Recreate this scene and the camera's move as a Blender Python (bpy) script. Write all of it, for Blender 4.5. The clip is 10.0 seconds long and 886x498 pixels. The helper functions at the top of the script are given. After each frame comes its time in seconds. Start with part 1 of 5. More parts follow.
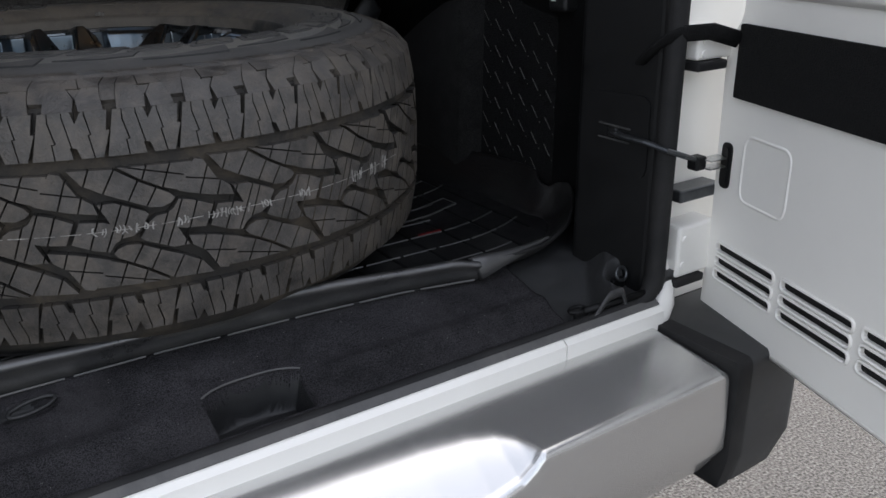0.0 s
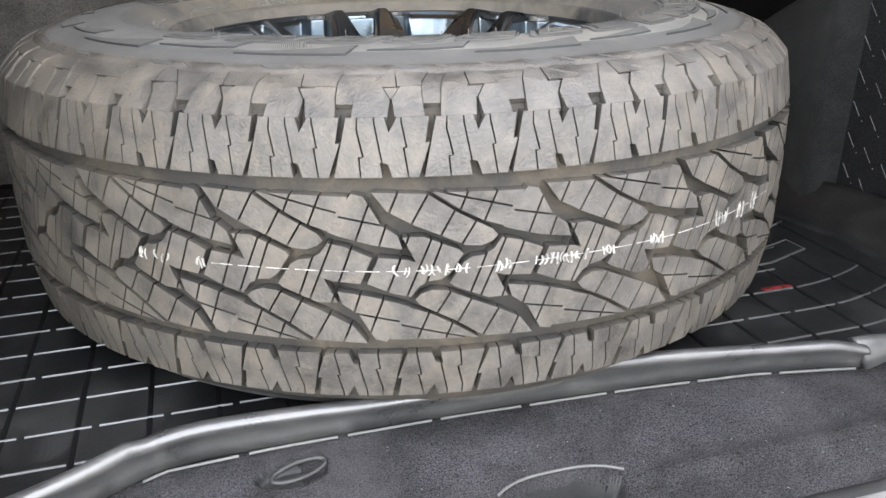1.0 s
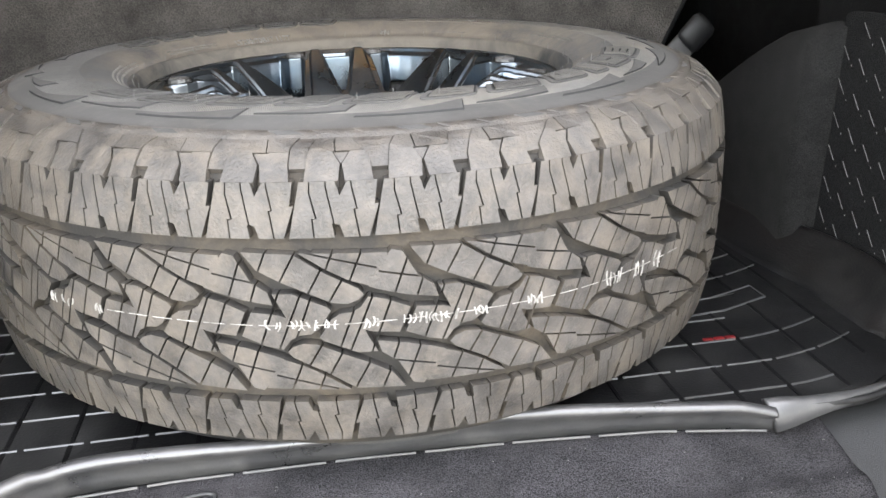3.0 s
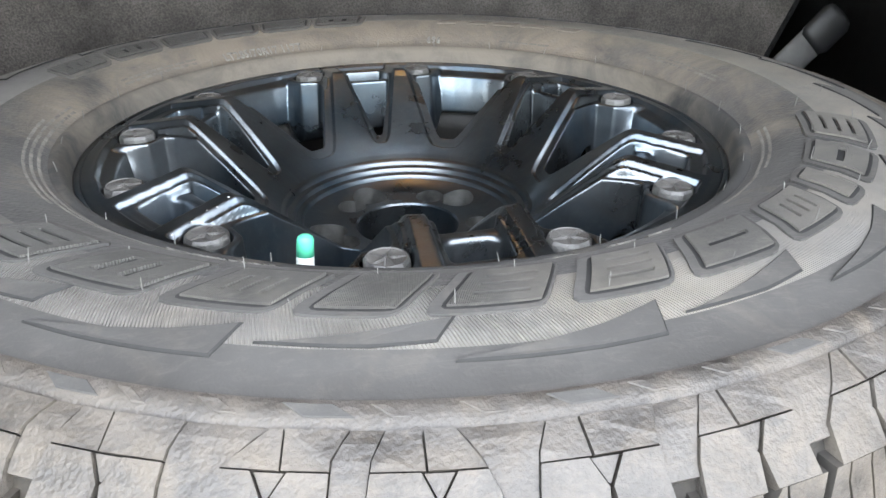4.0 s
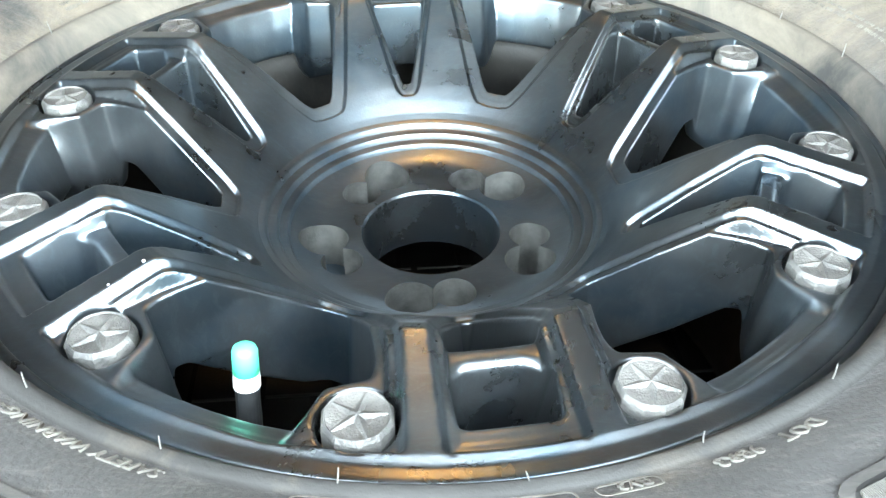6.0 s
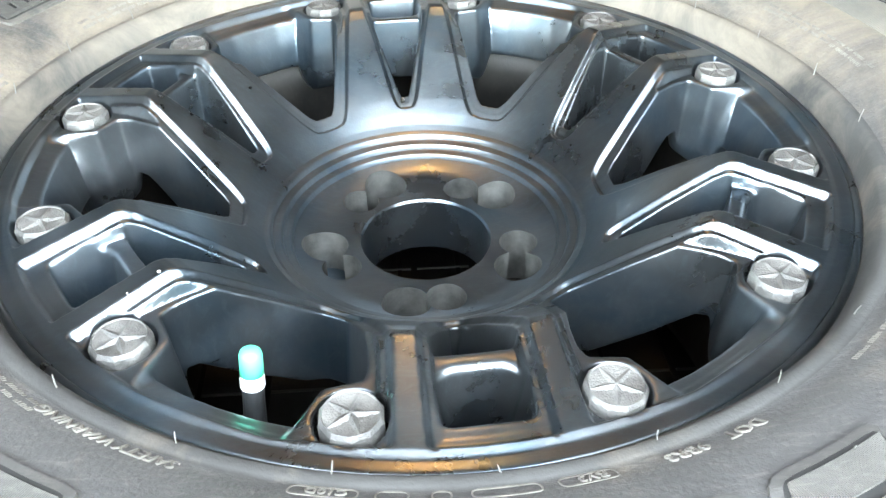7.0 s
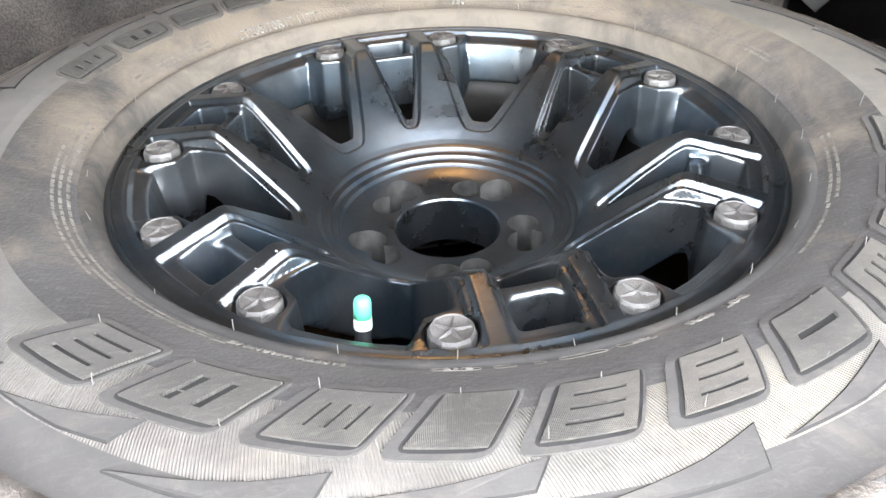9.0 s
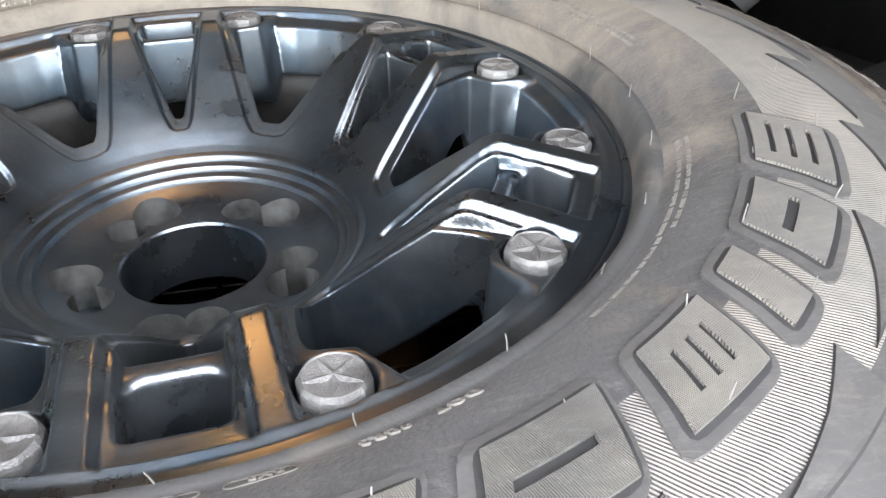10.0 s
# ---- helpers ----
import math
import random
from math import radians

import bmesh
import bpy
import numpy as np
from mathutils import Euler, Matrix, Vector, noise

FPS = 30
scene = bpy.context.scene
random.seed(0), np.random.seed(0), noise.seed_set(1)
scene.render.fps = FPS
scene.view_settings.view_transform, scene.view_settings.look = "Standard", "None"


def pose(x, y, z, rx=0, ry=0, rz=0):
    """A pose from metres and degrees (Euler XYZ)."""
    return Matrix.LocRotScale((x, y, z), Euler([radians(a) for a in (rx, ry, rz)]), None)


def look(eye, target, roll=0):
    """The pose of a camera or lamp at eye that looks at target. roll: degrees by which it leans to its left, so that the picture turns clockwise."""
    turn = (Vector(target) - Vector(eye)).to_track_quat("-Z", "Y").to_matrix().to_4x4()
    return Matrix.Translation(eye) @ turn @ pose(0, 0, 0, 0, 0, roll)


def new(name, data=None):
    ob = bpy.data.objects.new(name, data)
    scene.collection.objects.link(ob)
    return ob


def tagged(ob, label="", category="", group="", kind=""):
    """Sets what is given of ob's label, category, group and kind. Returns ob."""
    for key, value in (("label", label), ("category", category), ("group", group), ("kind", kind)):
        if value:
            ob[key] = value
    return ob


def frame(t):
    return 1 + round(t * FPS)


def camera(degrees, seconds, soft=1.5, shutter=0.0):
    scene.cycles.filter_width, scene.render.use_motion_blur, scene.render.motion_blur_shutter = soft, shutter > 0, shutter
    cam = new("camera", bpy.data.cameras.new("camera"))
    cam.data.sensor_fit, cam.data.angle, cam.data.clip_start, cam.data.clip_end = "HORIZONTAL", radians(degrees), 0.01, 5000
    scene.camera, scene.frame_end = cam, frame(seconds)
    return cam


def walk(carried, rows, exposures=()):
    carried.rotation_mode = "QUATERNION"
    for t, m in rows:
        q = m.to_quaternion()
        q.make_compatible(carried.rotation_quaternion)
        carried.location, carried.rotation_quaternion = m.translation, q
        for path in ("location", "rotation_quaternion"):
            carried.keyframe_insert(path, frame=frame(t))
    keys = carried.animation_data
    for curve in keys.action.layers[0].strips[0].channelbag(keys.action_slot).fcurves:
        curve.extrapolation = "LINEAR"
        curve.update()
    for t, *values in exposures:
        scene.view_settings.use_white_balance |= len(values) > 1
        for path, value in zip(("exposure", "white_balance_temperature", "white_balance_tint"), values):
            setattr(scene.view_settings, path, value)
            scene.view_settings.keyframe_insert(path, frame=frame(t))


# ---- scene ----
# ---- camera and its walk ----
cam = camera(56.6, 10.0)
PATH = [
    (0, (-0.235, -1.158, 0.406), (0.8, 0.388, -0.328), -0.7),
    (0.3, (-0.225, -1.014, 0.421), (0.797, 0.528, -0.34), 0.7),
    (0.5, (-0.213, -0.956, 0.401), (0.676, 0.678, -0.333), 0.4),
    (1, (-0.227, -0.924, 0.381), (0.299, 0.856, -0.364), -0.8),
    (1.5, (-0.159, -0.97, 0.385), (0.264, 0.836, -0.363), -0.8),
    (2, (-0.084, -1.037, 0.401), (0.294, 0.78, -0.342), -0.8),
    (2.5, (-0.057, -1.054, 0.421), (0.295, 0.77, -0.32), -1.1),
    (3, (-0.073, -0.968, 0.426), (0.25, 0.863, -0.31), -1.5),
    (3.2, (-0.082, -0.896, 0.435), (0.236, 0.935, -0.304), -1.5),
    (4.3, (-0.079, -0.507, 0.469), (0.232, 1.197, -0.531), 0.8),
    (4.5, (-0.06, -0.459, 0.468), (0.189, 1.204, -0.614), 0.3),
    (5, (-0.039, -0.398, 0.473), (0.14, 1.214, -0.698), 0.2),
    (5.5, (-0.026, -0.387, 0.485), (0.12, 1.203, -0.719), 0.2),
    (5.7, (-0.027, -0.389, 0.483), (0.113, 1.191, -0.736), 0.2),
    (7, (-0.019, -0.412, 0.511), (0.094, 1.144, -0.741), -0.1),
    (7.5, (-0.024, -0.44, 0.537), (0.09, 1.131, -0.696), -0.3),
    (8, (-0.085, -0.468, 0.545), (0.05, 1.121, -0.661), -1.0),
    (8.5, (-0.117, -0.498, 0.555), (0.085, 1.09, -0.644), -2.0),
    (9, (-0.103, -0.522, 0.546), (0.2, 1.081, -0.611), -1.8),
    (9.5, (0.002, -0.481, 0.508), (0.349, 1.138, -0.615), -1.9),
    (10, (0.059, -0.409, 0.455), (0.403, 1.22, -0.653), -0.4),
]
EXPOSURE = [(0.0, 0.90, 6900, 11), (0.3, 1.2, 6900, 11), (0.6, 2.42, 7000, 11), (0.9, 3.4, 7350, 10), (1.2, 3.75, 7550, 10), (1.5, 3.72, 7600, 10), (2.0, 3.92, 7600, 9),
            (2.5, 3.75, 7650, 10), (3.2, 3.68, 7650, 10), (4.3, 3.95, 7200, 6), (5.0, 5.0, 7150, -1), (5.5, 5.42, 7150, -3), (7.5, 5.45, 7300, 4), (9.0, 4.75, 7700, 11), (10.0, 4.62, 7600, 11)]
walk(cam, [(t, look(eye, target, roll)) for t, eye, target, roll in PATH], EXPOSURE)


# ---- world and light ----
world = bpy.data.worlds.new("sky")
scene.world = world
world.use_nodes = True
wn = world.node_tree.nodes
sky = wn.new("ShaderNodeTexSky")
sky.sky_type = "NISHITA"
sky.sun_disc = False
sky.sun_elevation = radians(54)
sky.sun_rotation = radians(26.6)
sky.air_density, sky.dust_density, sky.ozone_density = 1.0, 4.0, 1.0
wn["Background"].inputs["Strength"].default_value = 0.34
haze = wn.new("ShaderNodeHueSaturation")
haze.inputs["Saturation"].default_value = 0.52
world.node_tree.links.new(sky.outputs[0], haze.inputs["Color"])
world.node_tree.links.new(haze.outputs[0], wn["Background"].inputs["Color"])

sun = new("sun", bpy.data.lights.new("sun", "SUN"))
sun.data.energy = 4.6
sun.data.angle = radians(1)
sun.data.color = (1.0, 0.98, 0.95)
sun.matrix_world = look((1.3, 2.6, 4.0), (0, 0, 0))


# ---- materials ----
def material(name):
    m = bpy.data.materials.new(name)
    m.use_nodes = True
    nt = m.node_tree
    return m, nt, nt.nodes["Principled BSDF"]


def node(nt, kind, **values):
    n = nt.nodes.new(kind)
    for key, value in values.items():
        n.inputs[key.replace("_", " ")].default_value = value
    return n


def ramp(nt, source, stops):
    r = nt.nodes.new("ShaderNodeValToRGB")
    els = r.color_ramp.elements
    while len(els) < len(stops):
        els.new(0.5)
    for e, (p, c) in zip(els, stops):
        e.position = p
        e.color = (*c, 1) if len(c) == 3 else c
    nt.links.new(source, r.inputs[0])
    return r


def surface(name, base, rough=0.6, metal=0.0, scale=40.0, vary=0.25, bump=0.15, fine=400.0, spec=0.5, coat=0.0,
            dust=None, dust_amount=0.4, dust_scale=6.0, detail=6.0, bump_dist=0.002,
            grain=0.0, edge=(0.42, 0.72), lean=0.0, lean_axis=1, both=False, coat_rough=0.08, scuff=None, scuff_amount=0.5, rough_vary=0.08, sheen=0.0, sky_tint=None):
    """A paint, rubber, plastic or metal with grain at two scales, fine relief and an optional layer of dust."""
    m, nt, p = material(name)
    tc = nt.nodes.new("ShaderNodeNewGeometry")
    n1 = node(nt, "ShaderNodeTexNoise", Scale=scale, Detail=detail, Roughness=0.6)
    n2 = node(nt, "ShaderNodeTexNoise", Scale=fine, Detail=3.0)
    for n in (n1, n2):
        nt.links.new(tc.outputs["Position"], n.inputs["Vector"])
    lo = [c * (1 - vary) for c in base]
    hi = [min(1, c * (1 + vary)) for c in base]
    col = ramp(nt, n1.outputs["Fac"], [(0.3, lo), (0.7, hi)]).outputs["Color"]
    rgh = ramp(nt, n1.outputs["Fac"], [(0.3, [max(0.02, rough - rough_vary)] * 3), (0.7, [min(1, rough + rough_vary)] * 3)]).outputs["Color"]
    if sky_tint:
        # broad cloudy patches of another hue: reflected sky put into the colour
        n5 = node(nt, "ShaderNodeTexNoise", Scale=11.0, Detail=4.0, Roughness=0.55, Distortion=0.8)
        nt.links.new(tc.outputs["Position"], n5.inputs["Vector"])
        k5 = ramp(nt, n5.outputs["Fac"], [(0.42, (0, 0, 0)), (0.66, (0.85, 0.85, 0.85))])
        mix5 = nt.nodes.new("ShaderNodeMix")
        mix5.data_type = "RGBA"
        nt.links.new(k5.outputs["Color"], mix5.inputs[0])
        nt.links.new(col, mix5.inputs[6])
        mix5.inputs[7].default_value = (*sky_tint, 1)
        col = mix5.outputs[2]
    if grain:
        g = ramp(nt, n2.outputs["Fac"], [(0.35, [1 - grain] * 3), (0.65, [1 + grain] * 3)])
        gm = nt.nodes.new("ShaderNodeMix")
        gm.data_type, gm.blend_type = "RGBA", "MULTIPLY"
        gm.inputs[0].default_value = 1.0
        nt.links.new(col, gm.inputs[6])
        nt.links.new(g.outputs["Color"], gm.inputs[7])
        col = gm.outputs[2]
    if dust:
        n3 = node(nt, "ShaderNodeTexNoise", Scale=dust_scale, Detail=8.0, Roughness=0.7, Distortion=0.6)
        nt.links.new(tc.outputs["Position"], n3.inputs["Vector"])
        fac = n3.outputs["Fac"]
        if lean:
            sep = nt.nodes.new("ShaderNodeSeparateXYZ")
            nt.links.new(tc.outputs["Position"], sep.inputs[0])
            ma = nt.nodes.new("ShaderNodeMath")
            ma.operation = "MULTIPLY_ADD"
            along = sep.outputs[lean_axis]
            if both:
                ab = nt.nodes.new("ShaderNodeMath")
                ab.operation = "ABSOLUTE"
                nt.links.new(along, ab.inputs[0])
                along = ab.outputs[0]
            nt.links.new(along, ma.inputs[0])
            ma.inputs[1].default_value = lean
            nt.links.new(fac, ma.inputs[2])
            fac = ma.outputs[0]
        k = ramp(nt, fac, [(edge[0], (0, 0, 0)), (edge[1], [dust_amount] * 3)])
        mix = nt.nodes.new("ShaderNodeMix")
        mix.data_type = "RGBA"
        nt.links.new(k.outputs["Color"], mix.inputs[0])
        nt.links.new(col, mix.inputs[6])
        mix.inputs[7].default_value = (*dust, 1)
        col = mix.outputs[2]
        mix2 = nt.nodes.new("ShaderNodeMix")
        mix2.data_type = "RGBA"
        nt.links.new(k.outputs["Color"], mix2.inputs[0])
        nt.links.new(rgh, mix2.inputs[6])
        mix2.inputs[7].default_value = (0.9, 0.9, 0.9, 1)
        rgh = mix2.outputs[2]
        if metal:
            mm = nt.nodes.new("ShaderNodeMath")
            mm.operation = "MULTIPLY_ADD"
            nt.links.new(k.outputs["Color"], mm.inputs[0])
            mm.inputs[1].default_value, mm.inputs[2].default_value = -metal, metal
            nt.links.new(mm.outputs[0], p.inputs["Metallic"])
    if scuff:
        # fine rubbed streaks, longer one way than the other
        mp = nt.nodes.new("ShaderNodeMapping")
        mp.inputs["Rotation"].default_value = (0, 0, 0.6)
        mp.inputs["Scale"].default_value = (1.0, 3.2, 1.0)
        nt.links.new(tc.outputs["Position"], mp.inputs["Vector"])
        n4 = node(nt, "ShaderNodeTexNoise", Scale=75.0, Detail=9.0, Roughness=0.78, Distortion=1.2)
        nt.links.new(mp.outputs[0], n4.inputs["Vector"])
        k4 = ramp(nt, n4.outputs["Fac"], [(0.50, (0, 0, 0)), (0.70, [scuff_amount] * 3)])
        mix4 = nt.nodes.new("ShaderNodeMix")
        mix4.data_type = "RGBA"
        nt.links.new(k4.outputs["Color"], mix4.inputs[0])
        nt.links.new(col, mix4.inputs[6])
        mix4.inputs[7].default_value = (*scuff, 1)
        col = mix4.outputs[2]
    nt.links.new(col, p.inputs["Base Color"])
    nt.links.new(rgh, p.inputs["Roughness"])
    if not (dust and metal):
        p.inputs["Metallic"].default_value = metal
    p.inputs["Specular IOR Level"].default_value = spec
    p.inputs["Coat Weight"].default_value = coat
    p.inputs["Sheen Weight"].default_value = sheen
    p.inputs["Sheen Roughness"].default_value = 0.55
    p.inputs["Sheen Tint"].default_value = (1.0, 0.94, 0.86, 1)
    p.inputs["Coat Roughness"].default_value = coat_rough
    if bump:
        b = node(nt, "ShaderNodeBump", Strength=bump, Distance=bump_dist)
        nt.links.new(n2.outputs["Fac"], b.inputs["Height"])
        nt.links.new(b.outputs["Normal"], p.inputs["Normal"])
    return m


def ribbed(name, base, count, slant, dust, depth=0.0012):
    """Rubber with fine moulded ribs that run outwards round the axle."""
    # dust thickens towards +x to carry the brighter light on the right
    m = surface(name, base, rough=0.75, scale=25, fine=300, bump=0, dust=dust, dust_amount=0.75, dust_scale=11, edge=(0.48, 0.78), lean=0.45, lean_axis=0, scuff=(0.20, 0.19, 0.17), scuff_amount=0.4, sheen=0.04)
    nt = m.node_tree
    p = nt.nodes["Principled BSDF"]
    tc = nt.nodes.new("ShaderNodeTexCoord")
    sx = nt.nodes.new("ShaderNodeSeparateXYZ")
    nt.links.new(tc.outputs["Object"], sx.inputs[0])

    def mth(op, a, b=None, v=None):
        n = nt.nodes.new("ShaderNodeMath")
        n.operation = op
        nt.links.new(a, n.inputs[0])
        if b is not None:
            nt.links.new(b, n.inputs[1])
        if v is not None:
            n.inputs[1].default_value = v
        return n.outputs[0]
    ang = mth("ARCTAN2", sx.outputs[1], sx.outputs[0])
    rad = mth("SQRT", mth("ADD", mth("MULTIPLY", sx.outputs[0], sx.outputs[0]), mth("MULTIPLY", sx.outputs[1], sx.outputs[1])))
    s = mth("SINE", mth("ADD", mth("MULTIPLY", ang, v=count), mth("MULTIPLY", rad, v=slant)))
    b = node(nt, "ShaderNodeBump", Strength=1.0, Distance=depth)
    nt.links.new(s, b.inputs["Height"])
    nt.links.new(b.outputs["Normal"], p.inputs["Normal"])
    return m


M_RUBBER = surface("sidewall_rubber", (0.041, 0.041, 0.042), rough=0.62, spec=0.35, scale=9, fine=420, vary=0.35, bump=0.35, dust=(0.192, 0.160, 0.124), dust_amount=0.80, dust_scale=13, edge=(0.42, 0.70), lean=0.62, scuff=(0.155, 0.148, 0.136), scuff_amount=0.45, sheen=0.06)
M_SHARD = surface("smooth_rubber", (0.049, 0.048, 0.047), rough=0.75, scale=12, fine=600, bump=0.08, vary=0.3, spec=0.22, dust=(0.150, 0.132, 0.110), dust_amount=0.45, dust_scale=20, edge=(0.46, 0.74), lean=0.3, scuff=(0.12, 0.112, 0.102), scuff_amount=0.35, sheen=0.06)
M_RIB = ribbed("ribbed_rubber", (0.124, 0.118, 0.110), 1300, -1500, (0.245, 0.218, 0.180), 0.00045)
M_LETTER = ribbed("letter_rubber", (0.074, 0.071, 0.067), 2600, 0, (0.19, 0.172, 0.145), 0.00035)
M_BEAD = surface("dusty_bead_rubber", (0.046, 0.046, 0.045), rough=0.75, scale=20, fine=400, bump=0.15, vary=0.25, spec=0.3, dust=(0.165, 0.143, 0.117), dust_amount=0.85, dust_scale=16, edge=(0.40, 0.70), lean=0.70)
# dirt at both x ends, thickened partly for the light on the right
M_TREAD = surface("tread_rubber", (0.0515, 0.0470, 0.0432), rough=0.52, scale=34, fine=420, bump=0.45, vary=0.5, dust=(0.148, 0.122, 0.094), dust_amount=0.75, dust_scale=22, edge=(0.50, 0.84), lean=0.40, lean_axis=0, both=True, scuff=(0.130, 0.113, 0.094), scuff_amount=0.45)
# groove shade is part of this darker colour, along with brown dirt
M_GROOVE = surface("shaded_groove_rubber", (0.0235, 0.0212, 0.0185), rough=0.85, scale=18, fine=350, bump=0.25, dust=(0.104, 0.081, 0.056), dust_amount=0.65, dust_scale=14, edge=(0.44, 0.70))
# blue patches and bluish scuffs put reflected sky into the rim's colour
M_RIM = surface("satin_black_paint", (0.132, 0.143, 0.152), sky_tint=(0.078, 0.118, 0.155), metal=0.95, rough=0.30, scale=10, vary=0.36, bump=0.05, fine=700, spec=0.5, coat=0.18, coat_rough=0.12, scuff=(0.15, 0.195, 0.220), scuff_amount=0.5, rough_vary=0.08, detail=5.0, dust=(0.105, 0.112, 0.108), dust_amount=0.22, dust_scale=16, edge=(0.46, 0.90))
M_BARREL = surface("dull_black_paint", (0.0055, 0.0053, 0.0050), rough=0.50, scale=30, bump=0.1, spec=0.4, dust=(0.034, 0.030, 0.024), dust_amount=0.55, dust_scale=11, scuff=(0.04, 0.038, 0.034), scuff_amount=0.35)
M_BOLT = surface("worn_grey_metal", (0.135, 0.134, 0.13), rough=0.5, metal=0.6, scale=120, vary=0.45, bump=0.35, fine=900, dust=(0.17, 0.162, 0.148), dust_amount=0.5, dust_scale=60)
M_LUG = surface("dusty_bare_metal", (0.072, 0.073, 0.070), rough=0.4, metal=0.5, scale=70, vary=0.6, bump=0.15, fine=500, dust=(0.10, 0.095, 0.085), dust_amount=0.5, dust_scale=50)
M_MAT = surface("mat_rubber", (0.0074, 0.0074, 0.0078), rough=0.46, spec=0.45, scale=25, fine=350, bump=0.25, dust=(0.050, 0.049, 0.046), dust_amount=0.38, dust_scale=9, edge=(0.50, 0.70))
# much paler than the tray: the lip's broad highlight is partly in the colour
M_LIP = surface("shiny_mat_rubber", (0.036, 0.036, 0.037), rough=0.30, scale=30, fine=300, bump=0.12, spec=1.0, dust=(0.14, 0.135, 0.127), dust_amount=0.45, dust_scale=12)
M_CARPET = surface("grey_carpet", (0.031, 0.0295, 0.0325), rough=0.95, scale=20, fine=800, vary=0.5, bump=1.0, spec=0.2, dust=(0.088, 0.083, 0.087), dust_amount=0.45, dust_scale=7, bump_dist=0.005, grain=0.85, edge=(0.46, 0.74), scuff=(0.075, 0.071, 0.074), scuff_amount=0.35)
M_SEAT = surface("brown_grey_felt", (0.068, 0.062, 0.057), rough=0.95, scale=14, fine=420, vary=0.45, bump=0.8, spec=0.2, bump_dist=0.004, grain=0.3)
M_PLASTIC = surface("black_plastic", (0.0115, 0.0118, 0.0125), rough=0.38, scale=40, fine=900, bump=0.4, dust=(0.04, 0.04, 0.04), dust_amount=0.3)
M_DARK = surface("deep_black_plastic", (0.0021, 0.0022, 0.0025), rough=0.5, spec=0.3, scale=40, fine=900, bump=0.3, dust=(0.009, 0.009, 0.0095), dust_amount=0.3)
M_CORNER = surface("grained_corner_plastic", (0.026, 0.0265, 0.0275), rough=0.42, scale=40, fine=1100, bump=0.5, spec=0.6, dust=(0.05, 0.05, 0.05), dust_amount=0.3)
M_CAP = surface("faded_bumper_plastic", (0.022, 0.0225, 0.0235), rough=0.45, scale=14, fine=900, bump=0.3, spec=0.6, vary=0.35, dust=(0.05, 0.05, 0.049), dust_amount=0.35)
M_FELT = surface("black_felt", (0.0086, 0.0086, 0.0088), rough=0.95, scale=60, fine=700, bump=0.8, vary=0.3, spec=0.2, bump_dist=0.004, grain=0.5)
M_HOUSING = surface("dark_grey_felt", (0.0155, 0.0153, 0.0150), rough=0.95, scale=40, fine=700, bump=0.8, vary=0.35, spec=0.2, bump_dist=0.004, grain=0.5)
# ribs paler than the tray, part of their gloss put into the colour
M_RIBLINE = surface("pale_rib_rubber", (0.032, 0.032, 0.033), rough=0.33, scale=60, fine=300, bump=0.1, vary=0.5, spec=1.0, dust=(0.11, 0.105, 0.095), dust_amount=0.5, dust_scale=14)
M_THREAD = surface("pale_thread", (0.135, 0.135, 0.13), rough=0.8, scale=200, bump=0)
M_WHITE = surface("white_car_paint", (0.86, 0.838, 0.79), rough=0.35, scale=6, vary=0.02, fine=300, bump=0.01, coat=0.3, coat_rough=0.2, dust=(0.6, 0.58, 0.55), dust_amount=0.08, rough_vary=0.03, detail=3.0)
M_SILVER = surface("silver_bumper_paint", (0.66, 0.655, 0.64), rough=0.25, metal=0.8, scale=8, vary=0.015, fine=2500, bump=0, coat=0.0, rough_vary=0.012, detail=2.0)
M_SEAL = surface("door_seal_rubber", (0.011, 0.011, 0.0115), rough=0.75, scale=40, fine=500, bump=0.2, spec=0.3, dust=(0.05, 0.047, 0.044), dust_amount=0.4)
M_TRIM = surface("grey_sill_trim", (0.07, 0.07, 0.07), rough=0.55, scale=40, fine=500, bump=0.2, dust=(0.17, 0.16, 0.15), dust_amount=0.6)
M_STEEL = surface("steel", (0.5, 0.5, 0.5), rough=0.3, metal=1.0, scale=80, bump=0.05)
M_DARKSTEEL = surface("dark_steel", (0.085, 0.09, 0.095), rough=0.4, metal=0.8, scale=80, bump=0.1)
M_ASPHALT = surface("asphalt", (0.030, 0.030, 0.0312), rough=0.9, scale=60, fine=150, vary=0.5, bump=1.0, bump_dist=0.008, detail=8, grain=1.0)
M_GREEN = surface("green_valve_cap", (0.10, 0.70, 0.42), rough=0.4, scale=60, vary=0.06, bump=0)
M_TEXT = surface("dusty_raised_rubber", (0.175, 0.166, 0.150), rough=0.75, scale=90, fine=500, bump=0.1, vary=0.4, spec=0.3)
M_FINE = surface("faint_raised_rubber", (0.125, 0.117, 0.105), rough=0.75, scale=70, fine=500, bump=0.1, vary=0.45, spec=0.3)
M_CAPWHITE = surface("white_valve_ring", (0.8, 0.85, 0.82), rough=0.5, scale=60, vary=0.06, bump=0)
M_CHALK = surface("white_chalk", (0.25, 0.24, 0.222), rough=0.95, scale=150, vary=0.6, bump=0.3)
M_RED = surface("red_print", (0.17, 0.010, 0.012), rough=0.5, scale=100, bump=0)
M_PRINT = surface("white_print", (0.5, 0.5, 0.5), rough=0.6, scale=100, bump=0)
M_NUB = surface("pale_rubber_nub", (0.13, 0.127, 0.12), rough=0.7, scale=100, bump=0)
